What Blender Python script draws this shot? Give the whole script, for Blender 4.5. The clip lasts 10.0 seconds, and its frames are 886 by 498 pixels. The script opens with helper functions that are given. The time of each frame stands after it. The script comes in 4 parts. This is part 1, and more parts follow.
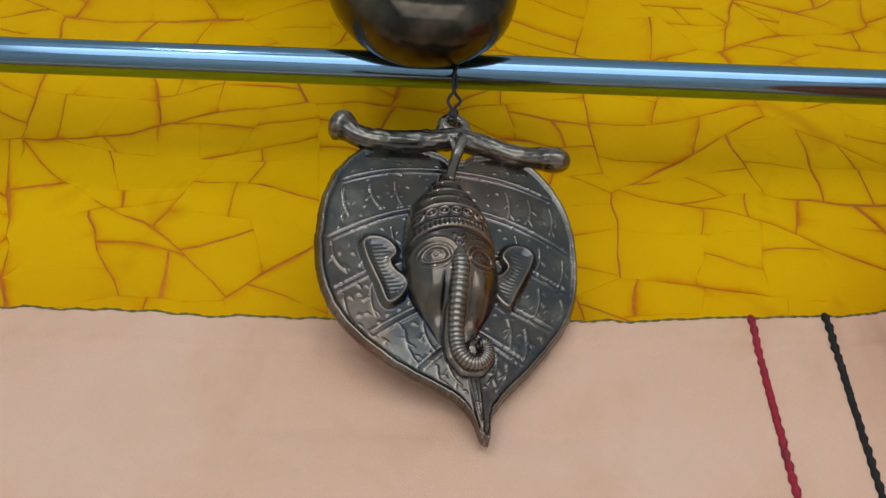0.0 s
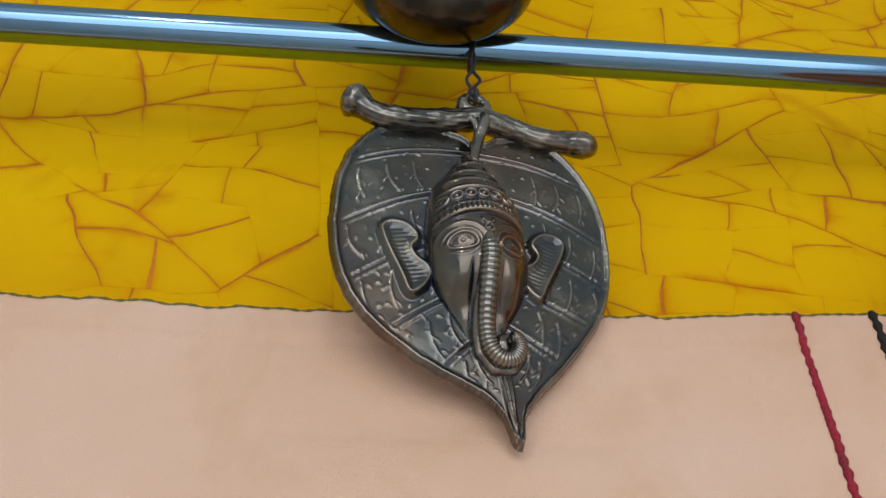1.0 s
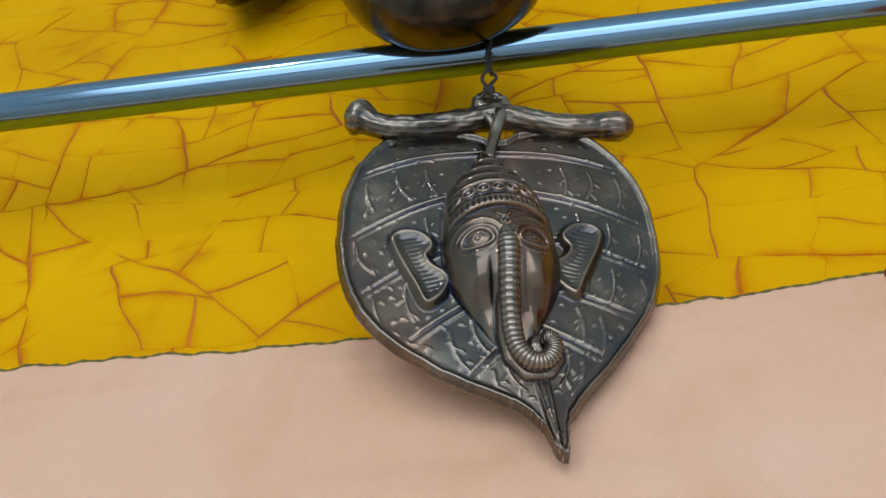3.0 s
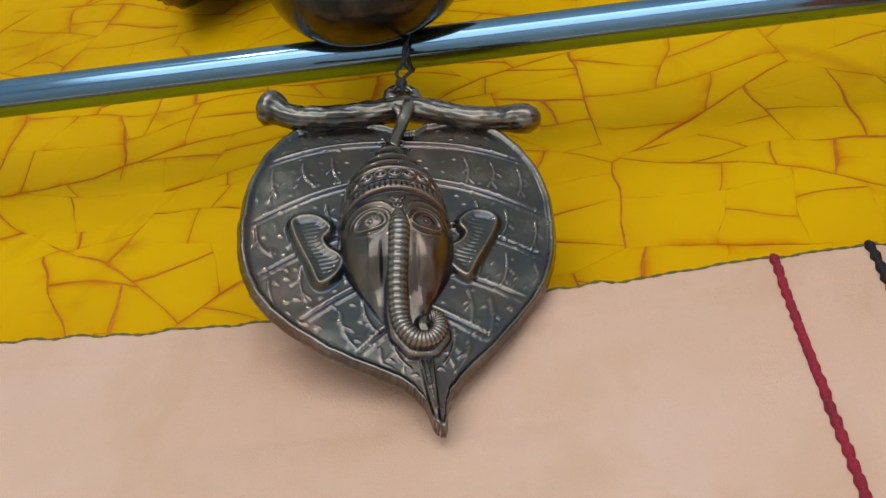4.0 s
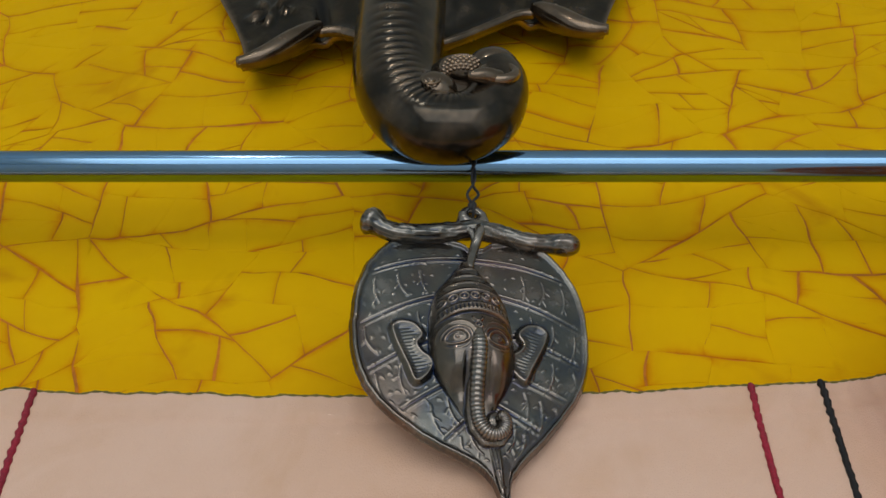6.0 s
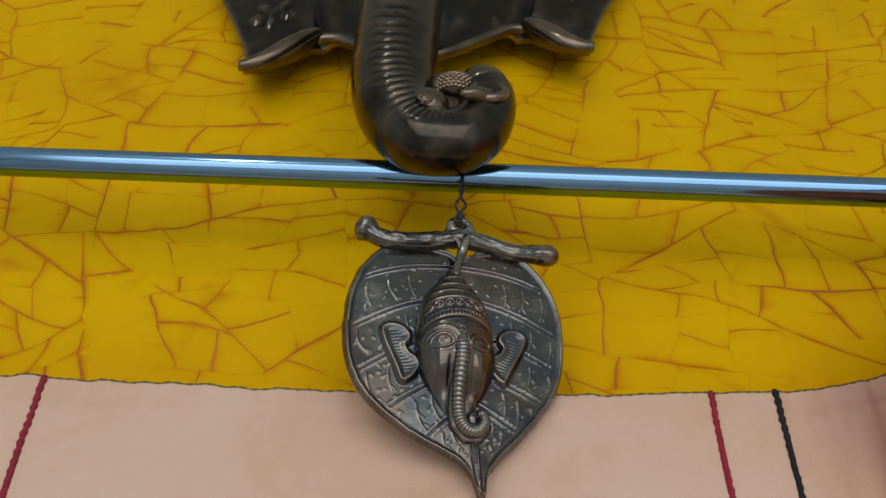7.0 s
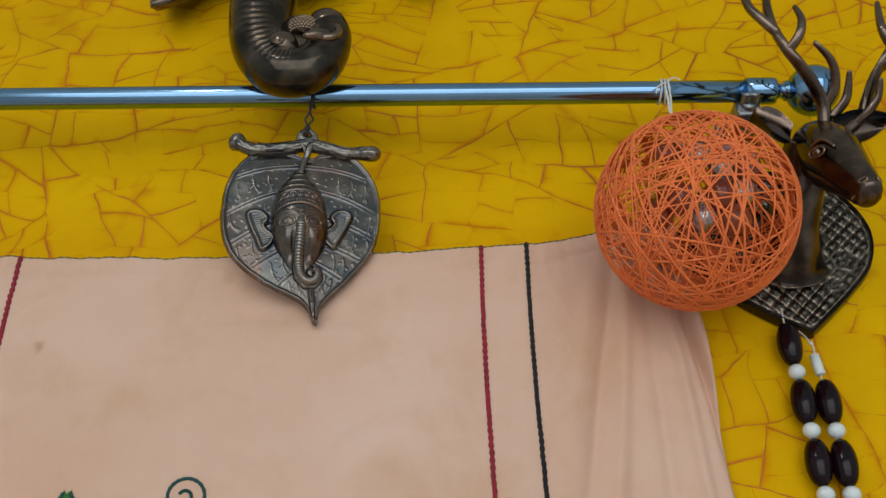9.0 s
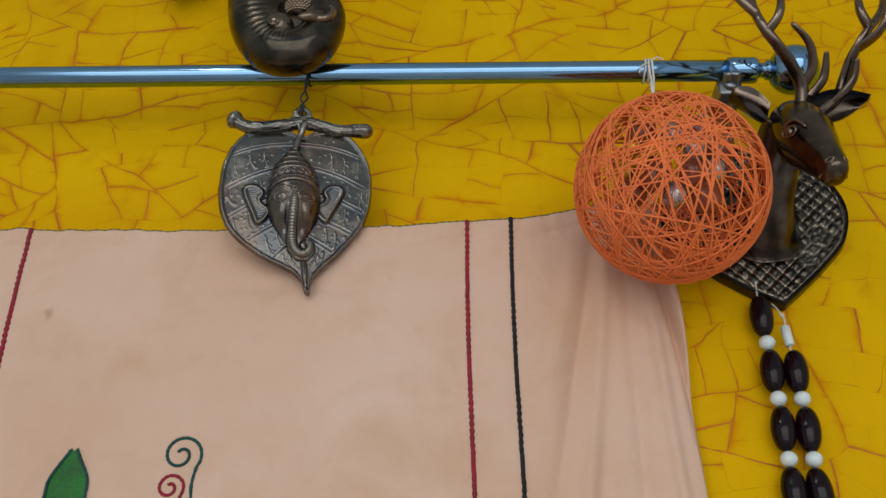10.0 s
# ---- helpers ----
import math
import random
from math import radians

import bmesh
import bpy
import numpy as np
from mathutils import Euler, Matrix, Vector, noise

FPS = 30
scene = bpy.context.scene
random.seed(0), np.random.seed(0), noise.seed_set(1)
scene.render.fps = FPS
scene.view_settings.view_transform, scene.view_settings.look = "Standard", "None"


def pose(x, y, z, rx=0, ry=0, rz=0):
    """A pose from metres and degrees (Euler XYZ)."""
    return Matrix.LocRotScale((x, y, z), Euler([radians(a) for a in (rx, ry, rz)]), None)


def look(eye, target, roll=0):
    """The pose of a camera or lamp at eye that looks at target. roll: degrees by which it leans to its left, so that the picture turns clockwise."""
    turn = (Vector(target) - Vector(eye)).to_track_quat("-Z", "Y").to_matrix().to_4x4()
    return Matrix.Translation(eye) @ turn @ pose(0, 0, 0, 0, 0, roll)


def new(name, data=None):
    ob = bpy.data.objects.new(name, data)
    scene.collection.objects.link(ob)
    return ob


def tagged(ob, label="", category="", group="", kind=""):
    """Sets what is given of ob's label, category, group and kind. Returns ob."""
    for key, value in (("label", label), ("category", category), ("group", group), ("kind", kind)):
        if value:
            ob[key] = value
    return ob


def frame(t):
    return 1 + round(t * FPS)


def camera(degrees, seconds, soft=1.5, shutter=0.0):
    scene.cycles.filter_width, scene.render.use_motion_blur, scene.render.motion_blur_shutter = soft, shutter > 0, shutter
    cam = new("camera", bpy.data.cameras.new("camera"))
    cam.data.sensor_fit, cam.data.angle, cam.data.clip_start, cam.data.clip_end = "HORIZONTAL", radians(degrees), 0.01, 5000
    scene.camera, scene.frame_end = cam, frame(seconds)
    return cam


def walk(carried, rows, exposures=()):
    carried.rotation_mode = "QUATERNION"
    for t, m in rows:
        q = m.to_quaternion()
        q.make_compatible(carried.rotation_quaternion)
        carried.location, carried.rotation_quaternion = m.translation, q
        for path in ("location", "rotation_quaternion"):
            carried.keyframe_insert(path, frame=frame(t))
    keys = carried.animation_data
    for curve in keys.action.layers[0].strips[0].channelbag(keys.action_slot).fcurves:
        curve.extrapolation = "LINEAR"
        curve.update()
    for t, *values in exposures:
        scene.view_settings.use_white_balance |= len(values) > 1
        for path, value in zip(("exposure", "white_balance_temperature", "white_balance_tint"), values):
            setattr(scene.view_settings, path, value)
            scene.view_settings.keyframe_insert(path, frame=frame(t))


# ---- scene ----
cam = camera(51.9, 10.0, soft=1.5)
PATH = [
    (0, (-0.015, -0.499, 1.595), (0.023, 1.022, 2.893), 1.0),
    (0.5, (-0.045, -0.478, 1.611), (0.055, 1.032, 2.918), 0.1),
    (1, (-0.05, -0.449, 1.613), (0.079, 1.041, 2.941), -0.6),
    (1.5, (-0.001, -0.421, 1.607), (0.103, 1.051, 2.957), -0.6),
    (2, (0.007, -0.416, 1.618), (-0.12, 1.027, 2.998), -1.4),
    (2.2, (0.004, -0.411, 1.618), (-0.162, 1.016, 3.009), -1.3),
    (3.3, (0.03, -0.391, 1.618), (-0.171, 0.973, 3.067), 0.3),
    (3.5, (0.042, -0.389, 1.614), (-0.159, 0.972, 3.066), 0.4),
    (4, (0.07, -0.385, 1.598), (-0.133, 0.966, 3.06), 0.6),
    (4.5, (0.065, -0.407, 1.585), (-0.134, 0.938, 3.051), 0.3),
    (5, (0.049, -0.46, 1.589), (-0.129, 0.883, 3.06), 0.1),
    (5.2, (0.033, -0.478, 1.581), (-0.089, 0.885, 3.04), -0.6),
    (6.3, (-0.004, -0.57, 1.556), (-0.05, 0.865, 2.948), 2.4),
    (6.5, (-0.005, -0.574, 1.549), (-0.045, 0.865, 2.938), 2.9),
    (7, (-0.004, -0.598, 1.541), (-0.026, 0.846, 2.924), 2.7),
    (7.5, (0.008, -0.638, 1.525), (0.008, 0.83, 2.884), 2.0),
    (8, (0.061, -0.688, 1.483), (0.068, 0.823, 2.793), 1.1),
    (8.5, (0.116, -0.765, 1.435), (0.116, 0.809, 2.669), 1.2),
    (9, (0.16, -0.844, 1.391), (0.135, 0.812, 2.512), 0.0),
    (9.5, (0.183, -0.877, 1.377), (0.115, 0.813, 2.444), 1.2),
    (10, (0.197, -0.884, 1.373), (0.126, 0.81, 2.433), 1.1),
]
walk(cam, [(t, look(eye, target, roll)) for t, eye, target, roll in PATH], [(0, -0.22), (2, -0.04), (4, -0.08), (5, -0.28), (6.5, -0.37), (7.5, -0.41), (8.3, -0.47), (9, -0.37), (10, -0.39)])

# ---- world and light ----
world = bpy.data.worlds.new("world")
scene.world = world
world.use_nodes = True
wn = world.node_tree.nodes
sky = wn.new("ShaderNodeTexSky")
sky.sky_type = "NISHITA"
sky.sun_disc = False
sky.sun_elevation, sky.sun_rotation = radians(40), radians(200)
world.node_tree.links.new(sky.outputs[0], wn["Background"].inputs[0])
wn["Background"].inputs[1].default_value = 0.1

# Broad front light added behind the camera; its size keeps shadows soft.
added_front_light = new("added_front_light", bpy.data.lights.new("added_front_light", "AREA"))
added_front_light.data.shape = "RECTANGLE"
added_front_light.data.size, added_front_light.data.size_y = 3.56, 2.36
added_front_light.data.energy = 57
added_front_light.data.color = (0.925, 0.968, 1.0)
added_front_light.matrix_world = look((0.1, -3.08, 1.45), (0.1, 0.0, 1.45))

# Strength of the added, unseen lamp, tuned against the front light.
LAMP_GLOW = 66.0


# ---- materials ----
def material(name):
    m = bpy.data.materials.new(name)
    m.use_nodes = True
    return m, m.node_tree.nodes, m.node_tree.links, m.node_tree.nodes["Principled BSDF"]


def noise_node(nodes, links, scale, detail=4, rough=0.55, coord=None, distortion=0.0):
    n = nodes.new("ShaderNodeTexNoise")
    n.inputs["Scale"].default_value, n.inputs["Detail"].default_value = scale, detail
    n.inputs["Roughness"].default_value, n.inputs["Distortion"].default_value = rough, distortion
    if coord:
        links.new(coord, n.inputs["Vector"])
    return n


def ramp_node(nodes, links, source, stops):
    r = nodes.new("ShaderNodeValToRGB")
    links.new(source, r.inputs[0])
    while len(r.color_ramp.elements) < len(stops):
        r.color_ramp.elements.new(0.5)
    for e, (p, c) in zip(r.color_ramp.elements, stops):
        e.position, e.color = p, (*c, 1) if len(c) == 3 else (c[0], c[0], c[0], 1)
    return r


def mix_node(nodes, links, factor, a, b, mode="MIX"):
    m = nodes.new("ShaderNodeMix")
    m.data_type, m.blend_type = "RGBA", mode
    for value, slot in ((factor, 0), (a, 6), (b, 7)):
        if isinstance(value, (int, float)):
            m.inputs[slot].default_value = value
        elif isinstance(value, tuple):
            m.inputs[slot].default_value = (*value, 1)
        else:
            links.new(value, m.inputs[slot])
    return m.outputs[2]


def bump_node(nodes, links, bsdf, height, strength, distance):
    b = nodes.new("ShaderNodeBump")
    b.inputs["Strength"].default_value, b.inputs["Distance"].default_value = strength, distance
    links.new(height, b.inputs["Height"])
    links.new(b.outputs[0], bsdf.inputs["Normal"])
    return b


def plain(name, colour, rough=0.5, metal=0.0, grain=200.0, amount=0.12, relief=0.15, coat=0.0, depth=0.0005):
    """A surface with fine grain, broad stains and a slight relief."""
    m, nodes, links, bsdf = material(name)
    co = nodes.new("ShaderNodeTexCoord").outputs["Object"]
    fine, broad = noise_node(nodes, links, grain, 5, coord=co), noise_node(nodes, links, grain / 14, 3, coord=co)
    dark = tuple(c * (1 - 2.2 * amount) for c in colour)
    light = tuple(min(1, c * (1 + amount)) for c in colour)
    a = ramp_node(nodes, links, fine.outputs[0], [(0.3, dark), (0.7, light)])
    b = ramp_node(nodes, links, broad.outputs[0], [(0.3, dark), (0.65, light)])
    links.new(mix_node(nodes, links, 0.5, a.outputs[0], b.outputs[0]), bsdf.inputs["Base Color"])
    r = ramp_node(nodes, links, broad.outputs[0], [(0.3, (max(0.02, rough - 0.08),)), (0.7, (min(1, rough + 0.08),))])
    links.new(r.outputs[0], bsdf.inputs["Roughness"])
    bsdf.inputs["Metallic"].default_value = metal
    bsdf.inputs["Coat Weight"].default_value = coat
    bsdf.inputs["Coat Roughness"].default_value = 0.08
    if relief:
        bump_node(nodes, links, bsdf, fine.outputs[0], relief, depth)
    return m


def yellow_paint():
    """Glossy yellow paint, stained rust-red along the edges that carry the "stain" attribute."""
    m, nodes, links, bsdf = material("yellow_paint")
    co = nodes.new("ShaderNodeTexCoord").outputs["Object"]
    geo = nodes.new("ShaderNodeNewGeometry")
    info = nodes.new("ShaderNodeObjectInfo")
    broad = noise_node(nodes, links, 7, 4, coord=geo.outputs["Position"])
    fine = noise_node(nodes, links, 160, 5, coord=geo.outputs["Position"])
    smear = noise_node(nodes, links, 34, 5, 0.62, coord=geo.outputs["Position"], distortion=0.6)
    base = ramp_node(nodes, links, broad.outputs[0], [(0.3, (0.71, 0.385, 0.0)), (0.55, (0.79, 0.45, 0.0)), (0.75, (0.82, 0.49, 0.0))])
    both = nodes.new("ShaderNodeMath")
    links.new(info.outputs["Random"], both.inputs[0])
    links.new(geo.outputs["Random Per Island"], both.inputs[1])
    frac = nodes.new("ShaderNodeMath")
    frac.operation = "FRACT"
    links.new(both.outputs[0], frac.inputs[0])
    tone = ramp_node(nodes, links, frac.outputs[0], [(0.0, (0.985, 0.98, 0.97)), (1.0, (1.0, 1.0, 1.0))])
    col = mix_node(nodes, links, 1.0, base.outputs[0], tone.outputs[0], "MULTIPLY")
    st = nodes.new("ShaderNodeAttribute")
    st.attribute_name = "stain"
    mul = nodes.new("ShaderNodeMath")
    mul.operation = "MULTIPLY"
    links.new(st.outputs["Fac"], mul.inputs[0])
    edge = ramp_node(nodes, links, smear.outputs[0], [(0.30, (0.25,)), (0.52, (1.0,))])
    links.new(edge.outputs[0], mul.inputs[1])
    col = mix_node(nodes, links, mul.outputs[0], col, (0.60, 0.17, 0.0))
    blot = noise_node(nodes, links, 13, 3, 0.5, coord=geo.outputs["Position"], distortion=0.8)
    blots = ramp_node(nodes, links, blot.outputs[0], [(0.62, (0.0,)), (0.78, (0.5,))])
    col = mix_node(nodes, links, blots.outputs[0], col, (0.50, 0.17, 0.003))
    links.new(col, bsdf.inputs["Base Color"])
    rr = ramp_node(nodes, links, smear.outputs[0], [(0.3, (0.52,)), (0.7, (0.7,))])
    links.new(rr.outputs[0], bsdf.inputs["Roughness"])
    bsdf.inputs["Specular IOR Level"].default_value = 0.06
    add = nodes.new("ShaderNodeMath")
    links.new(fine.outputs[0], add.inputs[0])
    links.new(smear.outputs[0], add.inputs[1])
    bump_node(nodes, links, bsdf, add.outputs[0], 0.25, 0.0012)
    return m


def bronze(name, low, mid, high, rough, span=1.0, warm=0.0):
    """Antique cast metal: patina and painted shade darken hollows, polish and painted shine lighten ridges."""
    m, nodes, links, bsdf = material(name)
    co = nodes.new("ShaderNodeTexCoord").outputs["Object"]
    geo = nodes.new("ShaderNodeNewGeometry")
    fine, broad = noise_node(nodes, links, 420, 5, coord=co), noise_node(nodes, links, 38, 4, coord=co)
    p = nodes.new("ShaderNodeMath")
    p.operation = "MULTIPLY_ADD"
    links.new(broad.outputs[0], p.inputs[0])
    p.inputs[1].default_value = 0.10
    links.new(geo.outputs["Pointiness"], p.inputs[2])
    # Shade and highlight are put into the colour by how hollow the mesh is.
    c = ramp_node(nodes, links, p.outputs[0], [(0.55 - 0.06 * span, low), (0.55, mid), (0.55 + 0.09 * span, high)])
    # Brown patches painted in for warm reflections; warm sets how strong.
    reflect_noise = noise_node(nodes, links, 17, 3, coord=co, distortion=0.6)
    patch = ramp_node(nodes, links, reflect_noise.outputs[0], [(0.45, (0.0,)), (0.68, (warm,))])
    col = mix_node(nodes, links, patch.outputs[0], c.outputs[0], (0.26, 0.12, 0.06))
    # coppery tint over the masked relief, painted in for a warm reflection
    mask_attr = nodes.new("ShaderNodeAttribute")
    mask_attr.attribute_name = "warm_mask"
    warm_tint = ramp_node(nodes, links, mask_attr.outputs["Fac"], [(0.0, (0.0,)), (1.0, (0.38,))])
    tint = mix_node(nodes, links, warm_tint.outputs[0], (1.0, 1.0, 1.0), (1.15, 0.80, 0.62))
    links.new(mix_node(nodes, links, 1.0, col, tint, "MULTIPLY"), bsdf.inputs["Base Color"])
    bsdf.inputs["Metallic"].default_value = 0.93
    r = ramp_node(nodes, links, broad.outputs[0], [(0.3, (rough - 0.07,)), (0.7, (rough + 0.1,))])
    links.new(r.outputs[0], bsdf.inputs["Roughness"])
    bump_node(nodes, links, bsdf, fine.outputs[0], 0.12, 0.0004)
    return m


def cotton():
    """Peach cotton cloth with a fine weave, creases and faint stains."""
    m, nodes, links, bsdf = material("peach_cotton")
    co = nodes.new("ShaderNodeTexCoord").outputs["Object"]
    broad, stain = noise_node(nodes, links, 5, 4, coord=co), noise_node(nodes, links, 11, 4, 0.6, coord=co, distortion=0.5)
    base = ramp_node(nodes, links, broad.outputs[0], [(0.3, (0.73, 0.46, 0.325)), (0.7, (0.80, 0.555, 0.44))])
    spots = ramp_node(nodes, links, stain.outputs[0], [(0.52, (0.0,)), (0.76, (0.45,))])
    col = mix_node(nodes, links, spots.outputs[0], base.outputs[0], (0.62, 0.36, 0.2))
    # one small brown spot on the cloth
    away = nodes.new("ShaderNodeVectorMath")
    away.operation = "DISTANCE"
    away.inputs[1].default_value = (-0.247, -0.044, 1.823)
    shifted = mix_node(nodes, links, 0.012, co, noise_node(nodes, links, 60, 3, coord=co).outputs["Color"], "ADD")
    links.new(shifted, away.inputs[0])
    spot = ramp_node(nodes, links, away.outputs["Value"], [(0.003, (0.6,)), (0.008, (0.0,))])
    col = mix_node(nodes, links, spot.outputs[0], col, (0.42, 0.21, 0.10))
    links.new(col, bsdf.inputs["Base Color"])
    bsdf.inputs["Roughness"].default_value = 0.9
    bsdf.inputs["Specular IOR Level"].default_value = 0.15
    bsdf.inputs["Sheen Weight"].default_value = 0.1
    weave = noise_node(nodes, links, 900, 2, coord=co)
    crease = noise_node(nodes, links, 9, 3, 0.5, coord=co, distortion=1.0)
    add = nodes.new("ShaderNodeMath")
    add.operation = "MULTIPLY_ADD"
    links.new(crease.outputs[0], add.inputs[0])
    add.inputs[1].default_value = 6.0
    links.new(weave.outputs[0], add.inputs[2])
    bump_node(nodes, links, bsdf, add.outputs[0], 0.45, 0.002)
    return m


def glow(name, colour, strength):
    m, nodes, links, bsdf = material(name)
    bsdf.inputs["Base Color"].default_value = (*colour, 1)
    bsdf.inputs["Emission Color"].default_value = (*colour, 1)
    bsdf.inputs["Emission Strength"].default_value = strength
    return m


YELLOW = yellow_paint()
RUST = plain("rust_undercoat", (0.60, 0.18, 0.003), 0.7, grain=90, amount=0.25)
CHROME = plain("polished_steel", (0.21, 0.37, 0.57), 0.13, 1.0, grain=60, amount=0.04, relief=0.02)
IRON = plain("grey_bracket_steel", (0.28, 0.30, 0.32), 0.35, 0.9, grain=120, amount=0.12)
# The blue low colour paints cool light into the hollows.
LEAD = bronze("antique_bronze", (0.018, 0.036, 0.095), (0.122, 0.122, 0.110), (0.52, 0.46, 0.42), 0.21, 1.05, 0.28)
MASK = bronze("dark_bronze", (0.016, 0.018, 0.024), (0.044, 0.039, 0.032), (0.34, 0.25, 0.18), 0.20)
QUILT = bronze("quilted_bronze", (0.020, 0.019, 0.018), (0.085, 0.072, 0.056), (0.40, 0.33, 0.26), 0.24)
DEER = bronze("brown_bronze", (0.012, 0.011, 0.014), (0.036, 0.025, 0.020), (0.34, 0.25, 0.20), 0.17)
COTTON = cotton()
CRIMSON = plain("crimson_thread", (0.33, 0.012, 0.035), 0.75, grain=700, amount=0.3, relief=0.4)
BLACK = plain("black_thread", (0.008, 0.007, 0.009), 0.75, grain=700, amount=0.3, relief=0.4)
TEAL = plain("teal_thread", (0.008, 0.075, 0.07), 0.75, grain=700, amount=0.3, relief=0.4)
GREEN = plain("green_thread", (0.02, 0.17, 0.025), 0.7, grain=500, amount=0.3, relief=0.5)
HEM_SHADE = plain("olive_shade", (0.16, 0.14, 0.03), 0.8, grain=500, amount=0.2, relief=0.3)
CORD = plain("dark_cord", (0.02, 0.022, 0.028), 0.6, grain=500, amount=0.3, relief=0.4)
ORANGE = plain("orange_thread", (1.0, 0.215, 0.055), 0.65, grain=400, amount=0.14, relief=0.3)
WHITE_YARN = plain("white_yarn", (0.75, 0.74, 0.70), 0.8, grain=500, amount=0.12, relief=0.4)
DARK_BEAD = plain("dark_wood_bead", (0.010, 0.003, 0.006), 0.10, grain=80, amount=0.3, relief=0.02)
DARK_BEAD.node_tree.nodes["Principled BSDF"].inputs["Specular IOR Level"].default_value = 0.25
WHITE_BEAD = plain("white_bead", (0.74, 0.81, 0.82), 0.35, grain=150, amount=0.05, relief=0.05, coat=0.2)
GOLD = plain("gold_bauble", (0.75, 0.48, 0.06), 0.22, 0.8, grain=80, amount=0.1, relief=0.03)
AMBER = plain("amber_bauble", (0.30, 0.07, 0.035), 0.12, grain=60, amount=0.2, relief=0.03, coat=0.6)
SILVER = plain("silver_bauble", (0.55, 0.55, 0.56), 0.2, 0.9, grain=60, amount=0.1, relief=0.03)
# Unseen room surfaces: pale for bounce light, blue to tint the steel's reflections.
CEILING = plain("ceiling_paint", (0.56, 0.66, 0.75), 0.85, grain=40, amount=0.04)
PLASTER = plain("pale_blue_plaster", (0.68, 0.77, 0.84), 0.8, grain=40, amount=0.06)
TILE = plain("pale_floor", (0.58, 0.57, 0.55), 0.4, grain=20, amount=0.12)
FRAME = plain("unseen_fitting_paint", (0.7, 0.7, 0.68), 0.5, grain=60, amount=0.06)
LAMP = glow("lamp_glow", (1.0, 0.93, 0.82), LAMP_GLOW)


# ---- building helpers ----
def part(name, bm, mat, parent=None, label="", smooth=True):
    """Link a bmesh as one mesh object under a thing or a part."""
    me = bpy.data.meshes.new(name)
    bm.normal_update()
    bm.to_mesh(me)
    bm.free()
    me.materials.append(mat)
    if smooth:
        me.polygons.foreach_set("use_smooth", [True] * len(me.polygons))
    ob = new(name, me)
    if parent:
        ob.parent = parent
    if label:
        ob["label"] = label
    return ob


def box(bm, x0, x1, y0, y1, z0, z1):
    v = [bm.verts.new((x, y, z)) for x in (x0, x1) for y in (y0, y1) for z in (z0, z1)]
    for f in ((0, 1, 3, 2), (4, 6, 7, 5), (0, 4, 5, 1), (2, 3, 7, 6), (0, 2, 6, 4), (1, 5, 7, 3)):
        bm.faces.new([v[i] for i in f])
    return bm


def rounded_box(x0, x1, y0, y1, z0, z1, r=0.003, seg=2):
    bm = box(bmesh.new(), x0, x1, y0, y1, z0, z1)
    bmesh.ops.recalc_face_normals(bm, faces=bm.faces)
    bmesh.ops.bevel(bm, geom=bm.edges[:], offset=r, segments=seg, affect="EDGES", profile=0.5)
    return bm


def curve_points(ctrl, n, closed=False):
    """Points on a smooth curve through the control points."""
    c = [Vector(p) for p in ctrl]
    k = len(c)
    out = []
    spans = k if closed else k - 1
    for i in range(n if closed else n + 1):
        s = i / n * spans
        j = min(int(s), spans - 1)
        f = s - j
        pick = (lambda q: c[q % k]) if closed else (lambda q: c[max(0, min(k - 1, q))])
        a, b, d, e = pick(j - 1), pick(j), pick(j + 1), pick(j + 2)
        out.append(0.5 * (2 * b + (d - a) * f + (2 * a - 5 * b + 4 * d - e) * f * f + (3 * b - a - 3 * d + e) * f ** 3))
    return out


def sweep(bm, pts, radius, n=10, closed=False, caps=True):
    """A tube along pts. radius: a number, or radius(s, angle) with s from 0 to 1."""
    pts = [Vector(p) for p in pts]
    k = len(pts)
    up = None
    rings = []
    for i, p in enumerate(pts):
        a, b = (pts[i - 1], pts[(i + 1) % k]) if closed else (pts[max(0, i - 1)], pts[min(k - 1, i + 1)])
        d = (b - a).normalized()
        if up is None:
            up = Vector((0, -1, 0)) if abs(d.y) < 0.9 else Vector((0, 0, 1))
        up = (up - d * up.dot(d)).normalized()
        side = d.cross(up)
        ring = []
        for j in range(n):
            t = 2 * math.pi * j / n
            r = radius(i / max(1, k - 1), t) if callable(radius) else radius
            ring.append(bm.verts.new(p + r * (math.cos(t) * up + math.sin(t) * side)))
        rings.append(ring)
    for i in range(k if closed else k - 1):
        a, b = rings[i], rings[(i + 1) % k]
        for j in range(n):
            bm.faces.new((a[j], a[(j + 1) % n], b[(j + 1) % n], b[j]))
    if caps and not closed:
        bm.faces.new(rings[0][::-1])
        bm.faces.new(rings[-1])
    return bm


def lathe(bm, profile, n=32, m=Matrix()):
    """Turn a profile of (radius, height) about z."""
    rings = []
    for r, h in profile:
        rings.append([bm.verts.new(m @ Vector((r * math.cos(2 * math.pi * j / n), r * math.sin(2 * math.pi * j / n), h))) for j in range(n)])
    for a, b in zip(rings, rings[1:]):
        for j in range(n):
            bm.faces.new((a[j], a[(j + 1) % n], b[(j + 1) % n], b[j]))
    bm.faces.new(rings[0][::-1])
    bm.faces.new(rings[-1])
    return bm


def ball(bm, centre, r, squash=(1, 1, 1), n=24, turn=Matrix()):
    m = Matrix.Translation(centre) @ turn @ Matrix.Diagonal((r * squash[0], r * squash[1], r * squash[2], 1))
    bmesh.ops.create_uvsphere(bm, u_segments=n, v_segments=max(6, n // 2), radius=1, matrix=m)
    return bm


